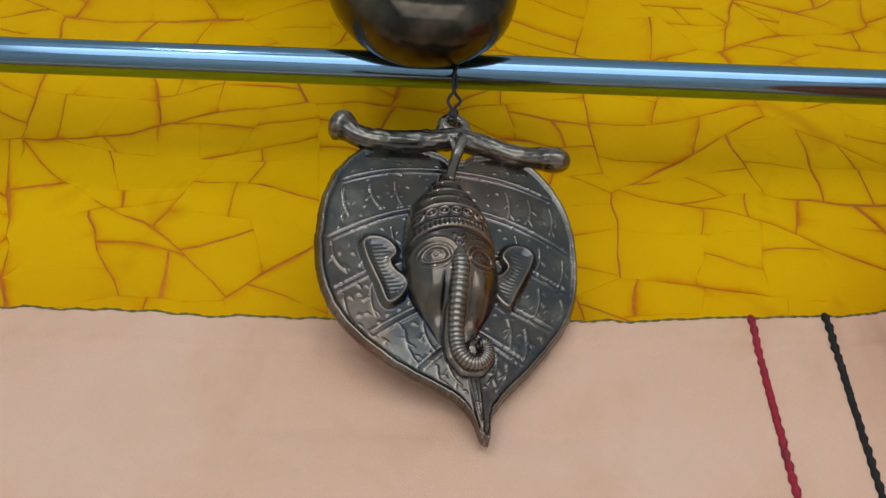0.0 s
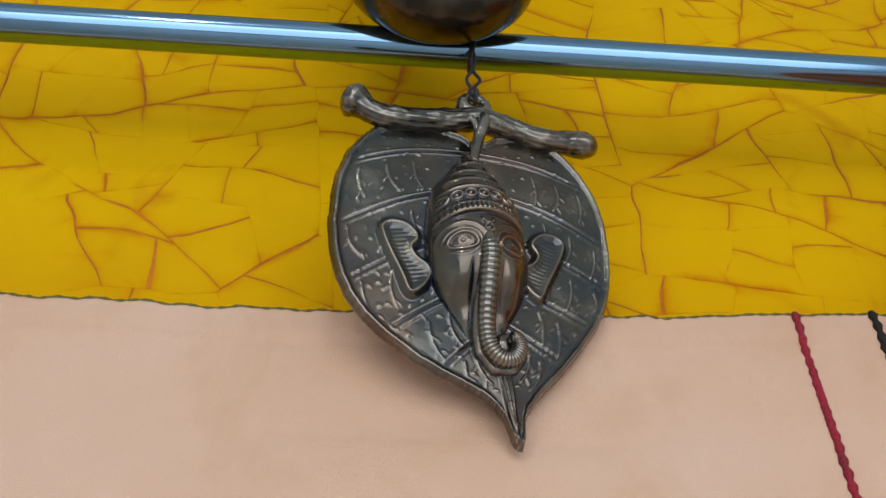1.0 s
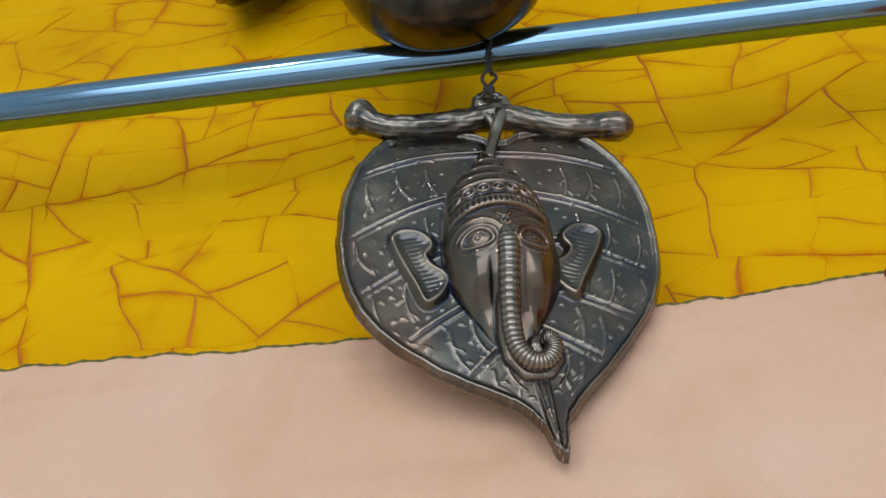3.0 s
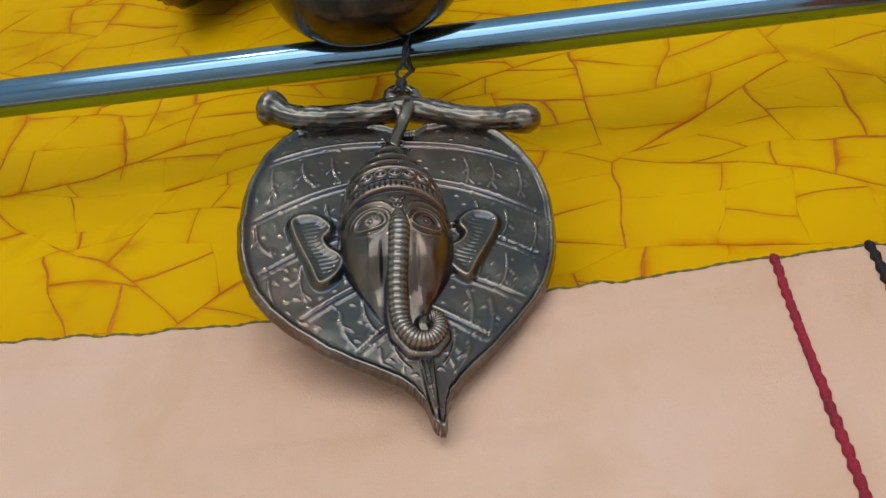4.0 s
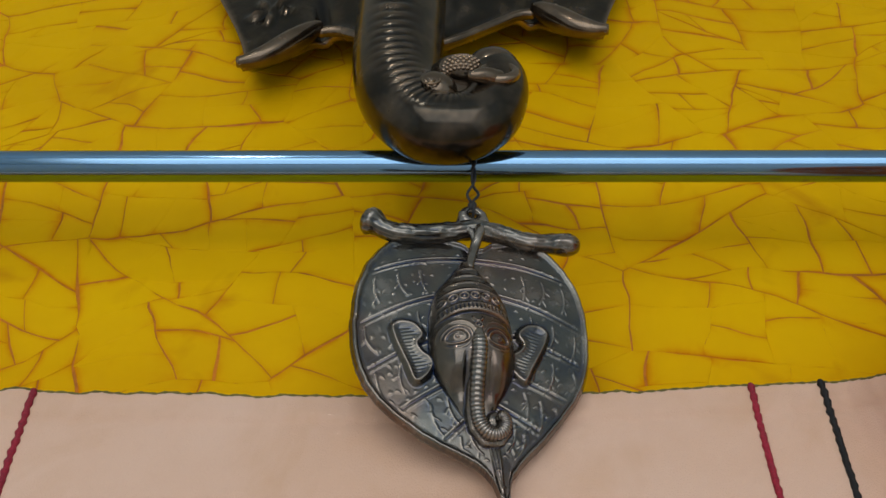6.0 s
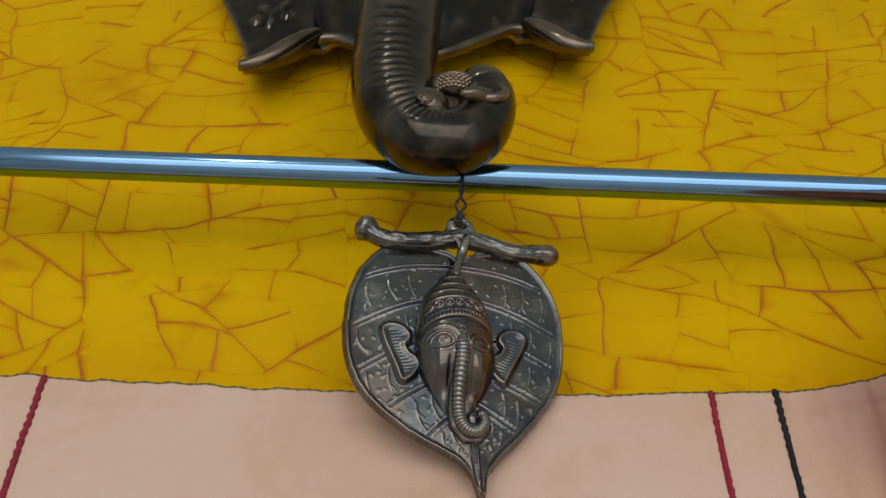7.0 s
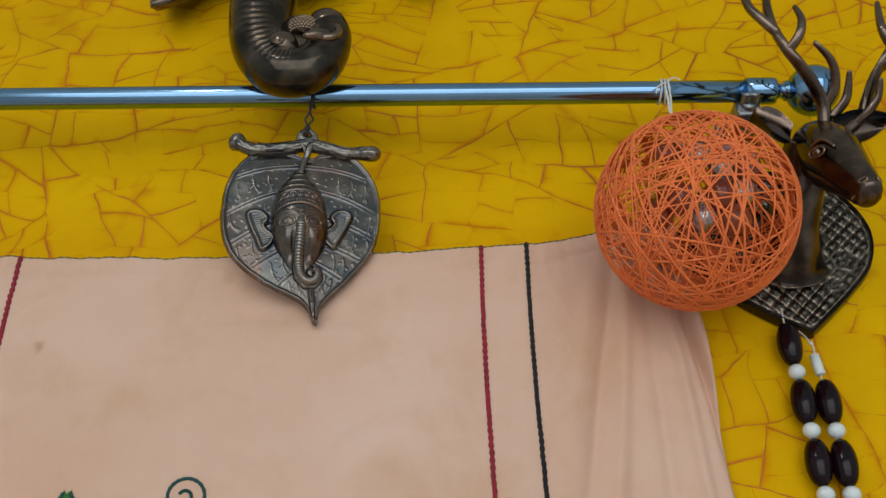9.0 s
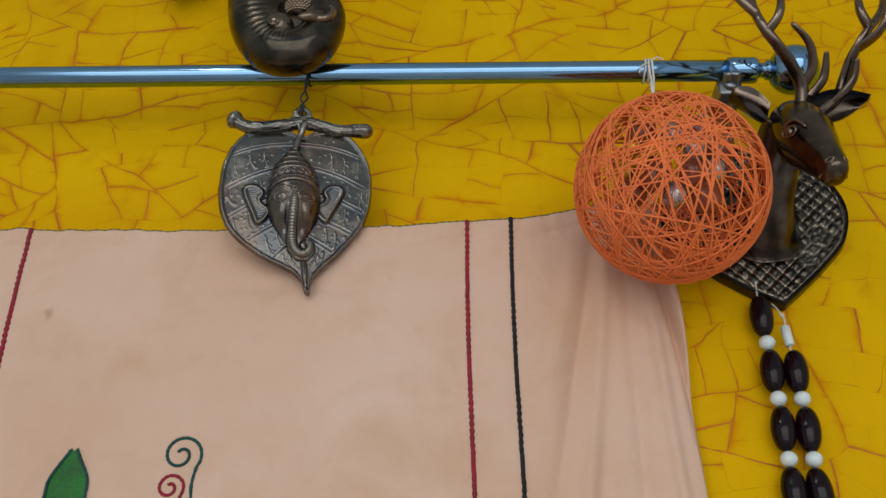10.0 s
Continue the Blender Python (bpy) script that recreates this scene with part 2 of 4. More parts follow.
def thing(name, label, category, group="", at=(0, 0, 0)):
    ob = new(name)
    ob.location = at
    return tagged(ob, label, category, group)


def structure(name, bm, mat, label, category, smooth=False):
    return tagged(part(name, bm, mat, smooth=smooth), label, category, kind="structure")


def steps(values):
    """A smooth function of s from 0 to 1 through evenly spaced values."""
    pts = [p.x for p in curve_points([(v, 0, 0) for v in values], 100)]
    return lambda s: float(np.interp(s * 100, range(101), pts))


def gauss(d, w):
    return math.exp(-(d / w) ** 2)


def smooth01(a, b, x):
    t = max(0.0, min(1.0, (x - a) / (b - a)))
    return t * t * (3 - 2 * t)


# ---- the room: only the yellow wall is in view ----
X0, X1, Y0, ZC = -2.2, 2.2, -3.1, 2.95
wall_north = structure("wall_north", box(bmesh.new(), X0, X1, 0.0, 0.15, 0.0, ZC), YELLOW, "yellow painted wall with rust-red crackle joints", "wall")
# Floor, ceiling and side walls are unseen, added to bounce light.
structure("floor", box(bmesh.new(), X0 - 0.15, X1 + 0.15, Y0 - 0.15, 0.15, -0.1, 0.0), TILE, "unseen floor, pale grey to bounce light", "floor")
structure("ceiling", box(bmesh.new(), X0 - 0.15, X1 + 0.15, Y0 - 0.15, 0.15, ZC, ZC + 0.1), CEILING, "unseen ceiling, pale blue to bounce light", "ceiling")
structure("wall_west", box(bmesh.new(), X0 - 0.15, X0, Y0 - 0.15, 0.15, 0.0, ZC), PLASTER, "unseen side wall, pale blue to bounce light", "wall")
structure("wall_east", box(bmesh.new(), X1, X1 + 0.15, Y0 - 0.15, 0.15, 0.0, ZC), PLASTER, "unseen side wall, pale blue to bounce light", "wall")
# Unseen wall and window, added to house the front light.
WX0, WX1, WZ0, WZ1 = -1.7, 1.9, 0.25, 2.65
bm = bmesh.new()
for x0, x1, z0, z1 in ((X0, WX0, 0, ZC), (WX1, X1, 0, ZC), (WX0, WX1, 0, WZ0), (WX0, WX1, WZ1, ZC)):
    box(bm, x0, x1, Y0 - 0.15, Y0, z0, z1)
structure("wall_south", bm, PLASTER, "unseen pale wall, added with an opening for the front light", "wall")
unseen_window = tagged(new("unseen_window"), "unseen window frame, added round the front light", "window", kind="structure")
bm = bmesh.new()
for x0, x1, z0, z1 in ((WX0, WX0 + 0.05, WZ0, WZ1), (WX1 - 0.05, WX1, WZ0, WZ1), (WX0 + 0.05, WX1 - 0.05, WZ0, WZ0 + 0.05), (WX0 + 0.05, WX1 - 0.05, WZ1 - 0.05, WZ1), (0.08, 0.12, WZ0 + 0.05, WZ1 - 0.05)):
    box(bm, x0, x1, Y0 - 0.1, Y0 - 0.03, z0, z1)
part("unseen_window_frame", bm, FRAME, unseen_window, smooth=False)

# assumed globe lamp under the ceiling, unseen, added to throw shadows down and right
LX, LY = -0.62, -1.80
assumed_lamp = thing("assumed_lamp", "assumed globe lamp on a ceiling rose, unseen, added for its shadows", "lamp", at=(LX, LY, ZC))
part("rose", lathe(bmesh.new(), [(0.055, 0.0), (0.055, -0.012), (0.045, -0.022), (0.028, -0.030), (0.026, -0.050)], 32), FRAME, assumed_lamp)
part("globe", lathe(bmesh.new(), [(max(0.003, 0.06 * math.sin(t)), -0.105 + 0.06 * math.cos(t)) for t in np.linspace(0.42, math.pi - 0.02, 20)], 32), LAMP, assumed_lamp)

# ---- curtain rod ----
RY, RZ, RR = -0.082, 2.120, 0.0128
END = 0.525
curtain_rod = thing("curtain_rod", "polished steel curtain rod with a ball finial", "curtain rod")
part("tube", sweep(bmesh.new(), [(x, RY, RZ) for x in np.linspace(-1.05, END - 0.002, 12)], RR, 40), CHROME, curtain_rod)


def rod_finial(x, s):
    m = Matrix.Translation((x, 0, 0)) @ pose(0, RY, RZ, 0, 90 * s, 0)
    bm = lathe(bmesh.new(), [(0.0128, -0.034), (0.0152, -0.033), (0.0155, -0.003), (0.0148, 0.0), (0.010, 0.002), (0.0085, 0.006), (0.0088, 0.010), (0.0118, 0.012), (0.0118, 0.015), (0.0085, 0.017)], 36, m)
    ferrule = part("ferrule", bm, CHROME, curtain_rod)
    prof = [(max(0.0002, 0.0295 * math.sin(t)), 0.0435 - 0.0295 * math.cos(t)) for t in np.linspace(0.27, math.pi - 0.001, 22)]
    part("finial", lathe(bmesh.new(), prof, 36, m), CHROME, ferrule)


rod_finial(END, 1)
rod_finial(-1.05, -1)


def rod_bracket(x):
    b = thing("rod_bracket", "grey steel rod bracket screwed to the wall", "bracket", "rod brackets")
    part("wall_plate", rounded_box(x - 0.016, x + 0.016, -0.006, -0.0005, RZ - 0.055, RZ + 0.02, 0.002), IRON, b)
    part("arm", sweep(bmesh.new(), curve_points([(x, -0.005, RZ - 0.035), (x, -0.03, RZ - 0.034), (x, -0.06, RZ - 0.024), (x, RY, RZ - 0.018)], 14), 0.0085, 14), IRON, b)
    part("clamp", rounded_box(x - 0.014, x + 0.014, RY + 0.004, -0.026, RZ - 0.032, RZ - 0.006, 0.004, 3), IRON, b)
    part("cup", sweep(bmesh.new(), [(x, RY + 0.0155 * math.cos(t), RZ + 0.0155 * math.sin(t)) for t in np.linspace(math.radians(-130), math.radians(60), 22)], lambda s, a: 0.0024 + 0.008 * abs(math.sin(a)), 12), IRON, b)
    return b


rod_bracket(0.494)
rod_bracket(-0.98)

# ---- embroidered wall cloth ----
CX0, CX1, CZ0 = -0.72, 0.404, 1.15


def cloth_top(x):
    return 1.9265 - 0.0055 * smooth01(0.1, -0.25, x) + 0.0006 * math.sin(95 * x) + 0.0006 * math.sin(61 * x + 1) + 0.006 * smooth01(0.08, 0.2, x) + 0.06 * smooth01(0.20, 0.40, x) ** 1.1


# hanging folds by the free edge: place, lean, width, depth
FOLDS = ((0.318, -0.25, 0.012, -0.005), (0.338, -0.22, 0.008, 0.007), (0.350, -0.16, 0.008, -0.007), (0.358, -0.03, 0.008, 0.005), (0.368, 0.04, 0.006, -0.005), (0.376, 0.10, 0.0045, 0.009), (0.386, 0.10, 0.0045, -0.007))


def cloth_y(x, z):
    """How far the cloth stands off the wall."""
    near = smooth01(0.22, 0.34, x)
    drop = max(0.0, cloth_top(x) - z)
    y = -0.046 + 0.033 * near - 0.008 * smooth01(-0.2, -0.6, x)
    folds = 0.004 * noise.noise((x * 34, drop * 3, 4.4))
    for fx, lean, wide, deep in FOLDS:
        folds += deep * gauss(x - fx - lean * drop, wide)
    y += folds * smooth01(0.24, 0.30, x) * smooth01(0.0, 0.16, drop) - 0.014 * near * smooth01(0.04, 0.25, drop)
    y += 0.0035 * math.sin(9 * x + 1.5) * math.sin(7 * z) * (1 - near)
    y += 0.0016 * noise.noise((x * 9, z * 6, 3.1)) + 0.0036 * noise.noise((x * 70, z * 9, 8.2)) * smooth01(0.075, 0.0, drop) + 0.0011 * gauss(drop - 0.022, 0.0035) - 0.0009 * gauss(drop - 0.014, 0.006)
    y += 0.0040 * gauss(drop - 0.075 - 0.02 * (x + 0.05), 0.006) * smooth01(-0.16, -0.08, x) * smooth01(0.14, 0.06, x)
    return min(y, -0.006)


wall_cloth = thing("wall_cloth", "peach cotton wall cloth embroidered with stripes and leaves", "wall hanging")
bm = bmesh.new()
xs = np.concatenate((np.linspace(CX0, 0.24, 180, endpoint=False), np.linspace(0.24, CX1, 120)))
downs = np.concatenate((np.linspace(0, 0.05, 26), np.linspace(0.055, 0.76, 110)))
rows = []
for d in downs:
    row = []
    for x in xs:
        xe = x + (0.044 * d + 0.004 * math.sin(14 * d) * smooth01(0.3, 0.41, x)) * smooth01(0.2, 0.41, x)
        z = cloth_top(x) - d * (cloth_top(x) - CZ0) / 0.776
        y = cloth_y(x, z)
        row.append(bm.verts.new((xe, y, z)))
    rows.append(row)
back = []
for k in (0.5, 1.0):
    back.append([bm.verts.new((v.co.x, v.co.y * (1 - k) - 0.0035 * k, v.co.z + 0.002 * math.sin(math.pi * k))) for v in rows[0]])
rows = back[::-1] + rows
for a, b in zip(rows, rows[1:]):
    for i in range(len(xs) - 1):
        bm.faces.new((a[i], b[i], b[i + 1], a[i + 1]))
sheet = part("sheet", bm, COTTON, wall_cloth)
solid = sheet.modifiers.new("thickness", "SOLIDIFY")
solid.thickness, solid.offset = 0.0012, 1.0


# Dark strip along the top edge, in place of the shade between hem and wall.
part("hem_shade", sweep(bmesh.new(), [(x, cloth_y(x, cloth_top(x)) - 0.0006, cloth_top(x) + 0.0006 + 0.0005 * noise.noise((x * 160, 2, 2))) for x in np.linspace(CX0, CX1, 420)], lambda s, a: 0.0009 + 0.0003 * math.sin(900 * s), 7), HEM_SHADE, wall_cloth, "dark olive line standing in for shade along the top edge")


def on_cloth(x, z, lift=0.0016):
    return Vector((x, cloth_y(x, z) - lift, z))


def stitch(name, pts, r, mat, label, pitch=0.0075):
    """A row of chain stitches along pts: plump links that narrow where they meet."""
    total = sum((b - a).length for a, b in zip(pts, pts[1:]))
    k = max(12, int(total / 0.0007))
    fine = curve_points(pts, k)
    jig = [Vector((0.0004 * noise.noise((p.z * 90, p.x * 90, r)), 0, 0)) for p in fine]
    bm = sweep(bmesh.new(), [p + j for p, j in zip(fine, jig)], lambda s, a: r * (0.76 + 0.26 * abs(math.sin(math.pi * s * total / pitch))) * (1 + 0.12 * math.sin(2 * a + s * total * 900)), 7)
    return part(name, bm, mat, wall_cloth, label)


def stripe(x, mat, label, lean=0.0):
    zs = np.linspace(cloth_top(x) + 0.001, CZ0 + 0.01, 60)
    stitch("stripe", [on_cloth(x + lean * (zs[0] - z) + 0.0015 * math.sin(13 * z), z) for z in zs], 0.0025, mat, label)


stripe(-0.297, CRIMSON, "crimson chain-stitched stripe", 0.049)
stripe(0.188, CRIMSON, "crimson chain-stitched stripe", 0.022)
stripe(0.236, BLACK, "black chain-stitched stripe", 0.016)


def spiral(cx, cz, r, turns, stem, mat, label):
    pts = []
    for i in range(40):
        f = i / 39
        t = -0.9 + 2 * math.pi * turns * (1 - f)
        rr = r * (0.18 + 0.82 * f ** 1.1)
        pts.append((cx + rr * math.cos(t), cz + rr * math.sin(t)))
    # from the outside of the coil the line runs over the top and down as a stem
    pts = pts[:-1]
    for i in range(1, 16):
        pts.append((cx + r * math.cos(-0.9) + 0.004 * math.sin(i * 0.25) + 0.0003 * i, cz + r * math.sin(-0.9) - stem * i / 15))
    stitch("scroll", [on_cloth(x, z) for x, z in pts], 0.0017, mat, label, 0.003)


spiral(-0.085, 1.664, 0.0215, 1.55, 0.17, TEAL, "dark green stitched scroll")
spiral(-0.091, 1.632, 0.015, 1.5, 0.13, CRIMSON, "crimson stitched scroll")

# satin-stitched leaf
bm = bmesh.new()
rungs = []
for i in range(34):
    f = i / 33
    z = 1.667 - 0.15 * f
    w = 0.0185 * smooth01(-0.08, 0.24, f) * (1 - smooth01(0.7, 1.0, f)) + 0.0006
    c = -0.190 + 0.004 * f
    ridge = 0.0004 * (i % 2)
    rungs.append([bm.verts.new(on_cloth(c + w * k, z + 0.004 * abs(k), 0.0018 + ridge + 0.0012 * (1 - k * k))) for k in (-1, -0.5, 0, 0.5, 1)])
for a, b in zip(rungs, rungs[1:]):
    for i in range(4):
        bm.faces.new((a[i], b[i], b[i + 1], a[i + 1]))
part("stitched_leaf", bm, GREEN, wall_cloth, "green satin-stitched leaf")
for s in (-1, 1):
    edge = []
    for i in range(30):
        f = i / 29
        edge.append(on_cloth(-0.190 + 0.004 * f + s * (0.019 * smooth01(-0.08, 0.24, f) * (1 - smooth01(0.7, 1.0, f)) + 0.0006), 1.668 - 0.15 * f, 0.003))
    stitch("leaf_outline", edge, 0.0016, TEAL, "dark green stitched outline", 0.003)

# ---- leaf pendant with an elephant head in relief ----
U, W, N = Vector((0.9692, 0.211, 0.1269)), Vector((-0.0964, -0.149, 0.9841)), Vector((0.2265, -0.966, -0.1241))
HOOK = Vector((0.0, -0.089, 2.05))
LOCAL = Matrix((U, W, N)).transposed().to_4x4()
LOCAL.translation = HOOK
pendant = thing("leaf_pendant", "antique bronze leaf pendant with an elephant head in relief", "wall ornament")

RIM = curve_points([(-4, -25, 0), (-13, -19.5, 0), (-36, -17, 0), (-62, -22, 0), (-79, -42, 0), (-89, -72, 0), (-92, -108, 0), (-84, -140, 0), (-67, -161, 0), (-42, -179, 0), (-19, -192, 0), (-8, -202, 0), (-4.5, -210, 0), (-2.6, -217.5, 0), (0.5, -219, 0), (3, -217, 0), (5, -207, 0), (13, -193.5, 0), (40, -168, 0), (63, -139, 0), (74, -105, 0), (74.5, -66, 0), (63, -36, 0), (44, -18, 0), (16, -18.5, 0), (5, -24.5, 0)], 600, closed=True)
CENTRE = Vector((-9, -112, 0))
RIM = [CENTRE + (p - CENTRE) * (1 + 0.016 * noise.noise((i * 0.0315, 1, 1)) + 0.010 * noise.noise((i * 0.112, 9, 1)) + 0.006 * noise.noise((i * 0.41, 4, 2))) for i, p in enumerate(RIM)]


def seg_dist(x, y, x0, y0, x1, y1):
    dx, dy = x1 - x0, y1 - y0
    t = np.clip(((x - x0) * dx + (y - y0) * dy) / (dx * dx + dy * dy), 0.0, 1.0)
    return np.hypot(x - x0 - t * dx, y - y0 - t * dy), t


def bell(d, w):
    return np.exp(-(d / w) ** 2)


def ease(a, b, x):
    t = np.clip((x - a) / (b - a), 0.0, 1.0)
    return t * t * (3 - 2 * t)


VEINS = []
for s, ends in ((-1, [(-38, -84, -56), (-66, -93, -98), (-96, -86, -132), (-126, -60, -160), (-150, -34, -180)]), (1, [(-38, 68, -58), (-66, 72, -98), (-96, 66, -126), (-126, 48, -152), (-150, 28, -174)])):
    for w0, x1, y1 in ends:
        VEINS.append((-4, w0, x1, y1))
# thin curved twigs with short barbs, hanging between the veins
TWIGS = []
random.seed(7)
for x0, y0, x1, y1 in VEINS:
    out = math.copysign(1, x1 - x0)
    for k in (0.48, 0.68, 0.88):
        px, py = x0 + k * (x1 - x0), y0 + k * (y1 - y0) - 3.5
        a = math.radians(-90 + out * random.uniform(-4, 16))
        bend = -out * random.uniform(0.10, 0.24)
        for i in range(5):
            n = random.uniform(3.6, 4.6)
            qx, qy = px + n * math.cos(a), py + n * math.sin(a)
            TWIGS.append((px, py, qx, qy, 1.0))
            if i in (1, 3):
                b = a + random.choice((-1, 1)) * random.uniform(0.6, 0.9)
                TWIGS.append((qx, qy, qx + 5 * math.cos(b), qy + 5 * math.sin(b), 0.8))
            px, py = qx, qy
            a += bend
DOTS = []
for i in range(19):
    for j in range(21):
        DOTS.append((-94 + i * 9.5 + random.uniform(-3, 3) + 5 * (j % 2), -205 + j * 9 + random.uniform(-2.5, 2.5), random.uniform(0.5, 1.0), random.uniform(-0.8, 0.8)))
FT, FACE = math.radians(-5), math.radians(-1)


def leaf_shape(x, y, s):
    """Puffed lobes, a hollow along the middle and a rolled rim. s: 0 in the middle, 1 at the rim."""
    h = 3.2 * (1 - s ** 2.4) + 2.0 * bell(s - 0.962, 0.022) - 3.0 * ease(0.975, 1.0, s)
    h = h + 1.6 * bell(np.hypot((x + 50) / 34, (y + 70) / 40), 1.0) + 1.6 * bell(np.hypot((x - 36) / 30, (y + 68) / 40), 1.0)
    return h - 1.5 * bell(x + 4, 9) * ease(-150, -185, y) * (1 - s)


def leaf_detail(x, y, s):
    """Veins, twiglets and small seeds."""
    h = np.zeros_like(x)
    k = 1 - ease(0.88, 0.94, s)
    bowed = y - 5.0 * np.sin(np.clip(np.abs(x + 4) / 85, 0, 1) * np.pi)
    for x0, y0, x1, y1 in VEINS:
        d, t = seg_dist(x, bowed, x0, y0, x1, y1)
        h += (0.85 * bell(d - 1.7, 0.7) - 0.8 * bell(d, 1.0)) * (1.1 - 0.5 * t)
    best = np.zeros_like(x)
    for x0, y0, x1, y1, z in TWIGS:
        near = np.nonzero((np.abs(x - (x0 + x1) / 2) < 5) & (np.abs(y - (y0 + y1) / 2) < 5))
        d, t = seg_dist(x[near], y[near], x0, y0, x1, y1)
        best[near] = np.maximum(best[near], bell(d, 0.62) * z)
    h += 0.65 * best
    for dx, dy, r, a in DOTS:
        near = np.nonzero((np.abs(x - dx) < 3.5) & (np.abs(y - dy) < 3.5))
        ex, ey = x[near] - dx, y[near] - dy
        p, q = ex * math.cos(a) + ey * math.sin(a), ey * math.cos(a) - ex * math.sin(a)
        h[near] += 0.75 * r * bell(p, 1.35) * bell(q + 0.18 * p * p, 0.6) * (1 - best[near])
    h *= k
    f = ease(-172, -190, y) * (1 - ease(0.9, 1.0, s))
    for off in (-3.2, 0.0, 3.2):
        h += f * 1.3 * bell(x - (-1 + off * (y + 225) / 30 * 0.55 - 0.06 * (y + 222)), 0.9)
    return h


HALF = steps((2, 4, 9, 15, 21.5, 26.5, 28.5, 29, 28.5, 27.5, 25.5, 21, 13, 6))
LIFT = steps((0, 0.3, 1.5, 4.5, 10.5, 17, 21.5, 23.5, 23, 21, 18.5, 15.5, 13, 10.5))
# line of the trunk: across, up and out from the leaf
TRUNK = ((0, 4, 25), (0, -7, 25.5), (-0.8, -19, 23.5), (-2, -33, 18.5), (-2.2, -46, 13.5), (-0.5, -56, 10.5), (5, -62.5, 9.5), (12, -62.5, 9), (16.5, -57, 9.2), (15.5, -51.5, 9.8), (11.5, -51.5, 10.2))
# outline of an ear, from its upper inner corner round the outside; the inner edge is notched and lobed
EAR = [(p.x, p.y) for p in curve_points([(33.5, 9, 0), (40, 14.5, 0), (49, 15, 0), (54.5, 10, 0), (52.5, 1, 0), (48, -9, 0), (43, -19, 0), (39, -28, 0), (35, -29.5, 0), (28.5, -24, 0), (25, -16, 0), (27.5, -10, 0), (33, -6, 0), (35.5, -1, 0), (32.5, 4, 0)], 60, closed=True)]


def ear_height(a, b):
    """A scooped ear with a rolled border and fine ribs."""
    h = np.zeros_like(a)
    near = np.nonzero((a > 22) & (a < 60) & (b > -36) & (b < 22))
    p, q = a[near], b[near]
    dist, inside = np.full_like(p, 99.0), np.zeros(p.shape, bool)
    for (x0, y0), (x1, y1) in zip(EAR, EAR[1:] + EAR[:1]):
        dist = np.minimum(dist, seg_dist(p, q, x0, y0, x1, y1)[0])
        if y0 != y1:
            inside ^= ((y0 > q) != (y1 > q)) & (p < (x1 - x0) * (q - y0) / (y1 - y0) + x0)
    d = np.where(inside, dist, -dist)
    rim = 3.5 * ease(-2.4, 1.6, d) - 1.1 * ease(2.0, 6.0, d) + 0.5 * bell(d - 1.6, 0.9)
    ribs = 0.16 * np.sin(2.4 * (q + 0.25 * p)) * ease(2.6, 4.4, d)
    h[near] = np.maximum(0, rim + ribs)
    return h


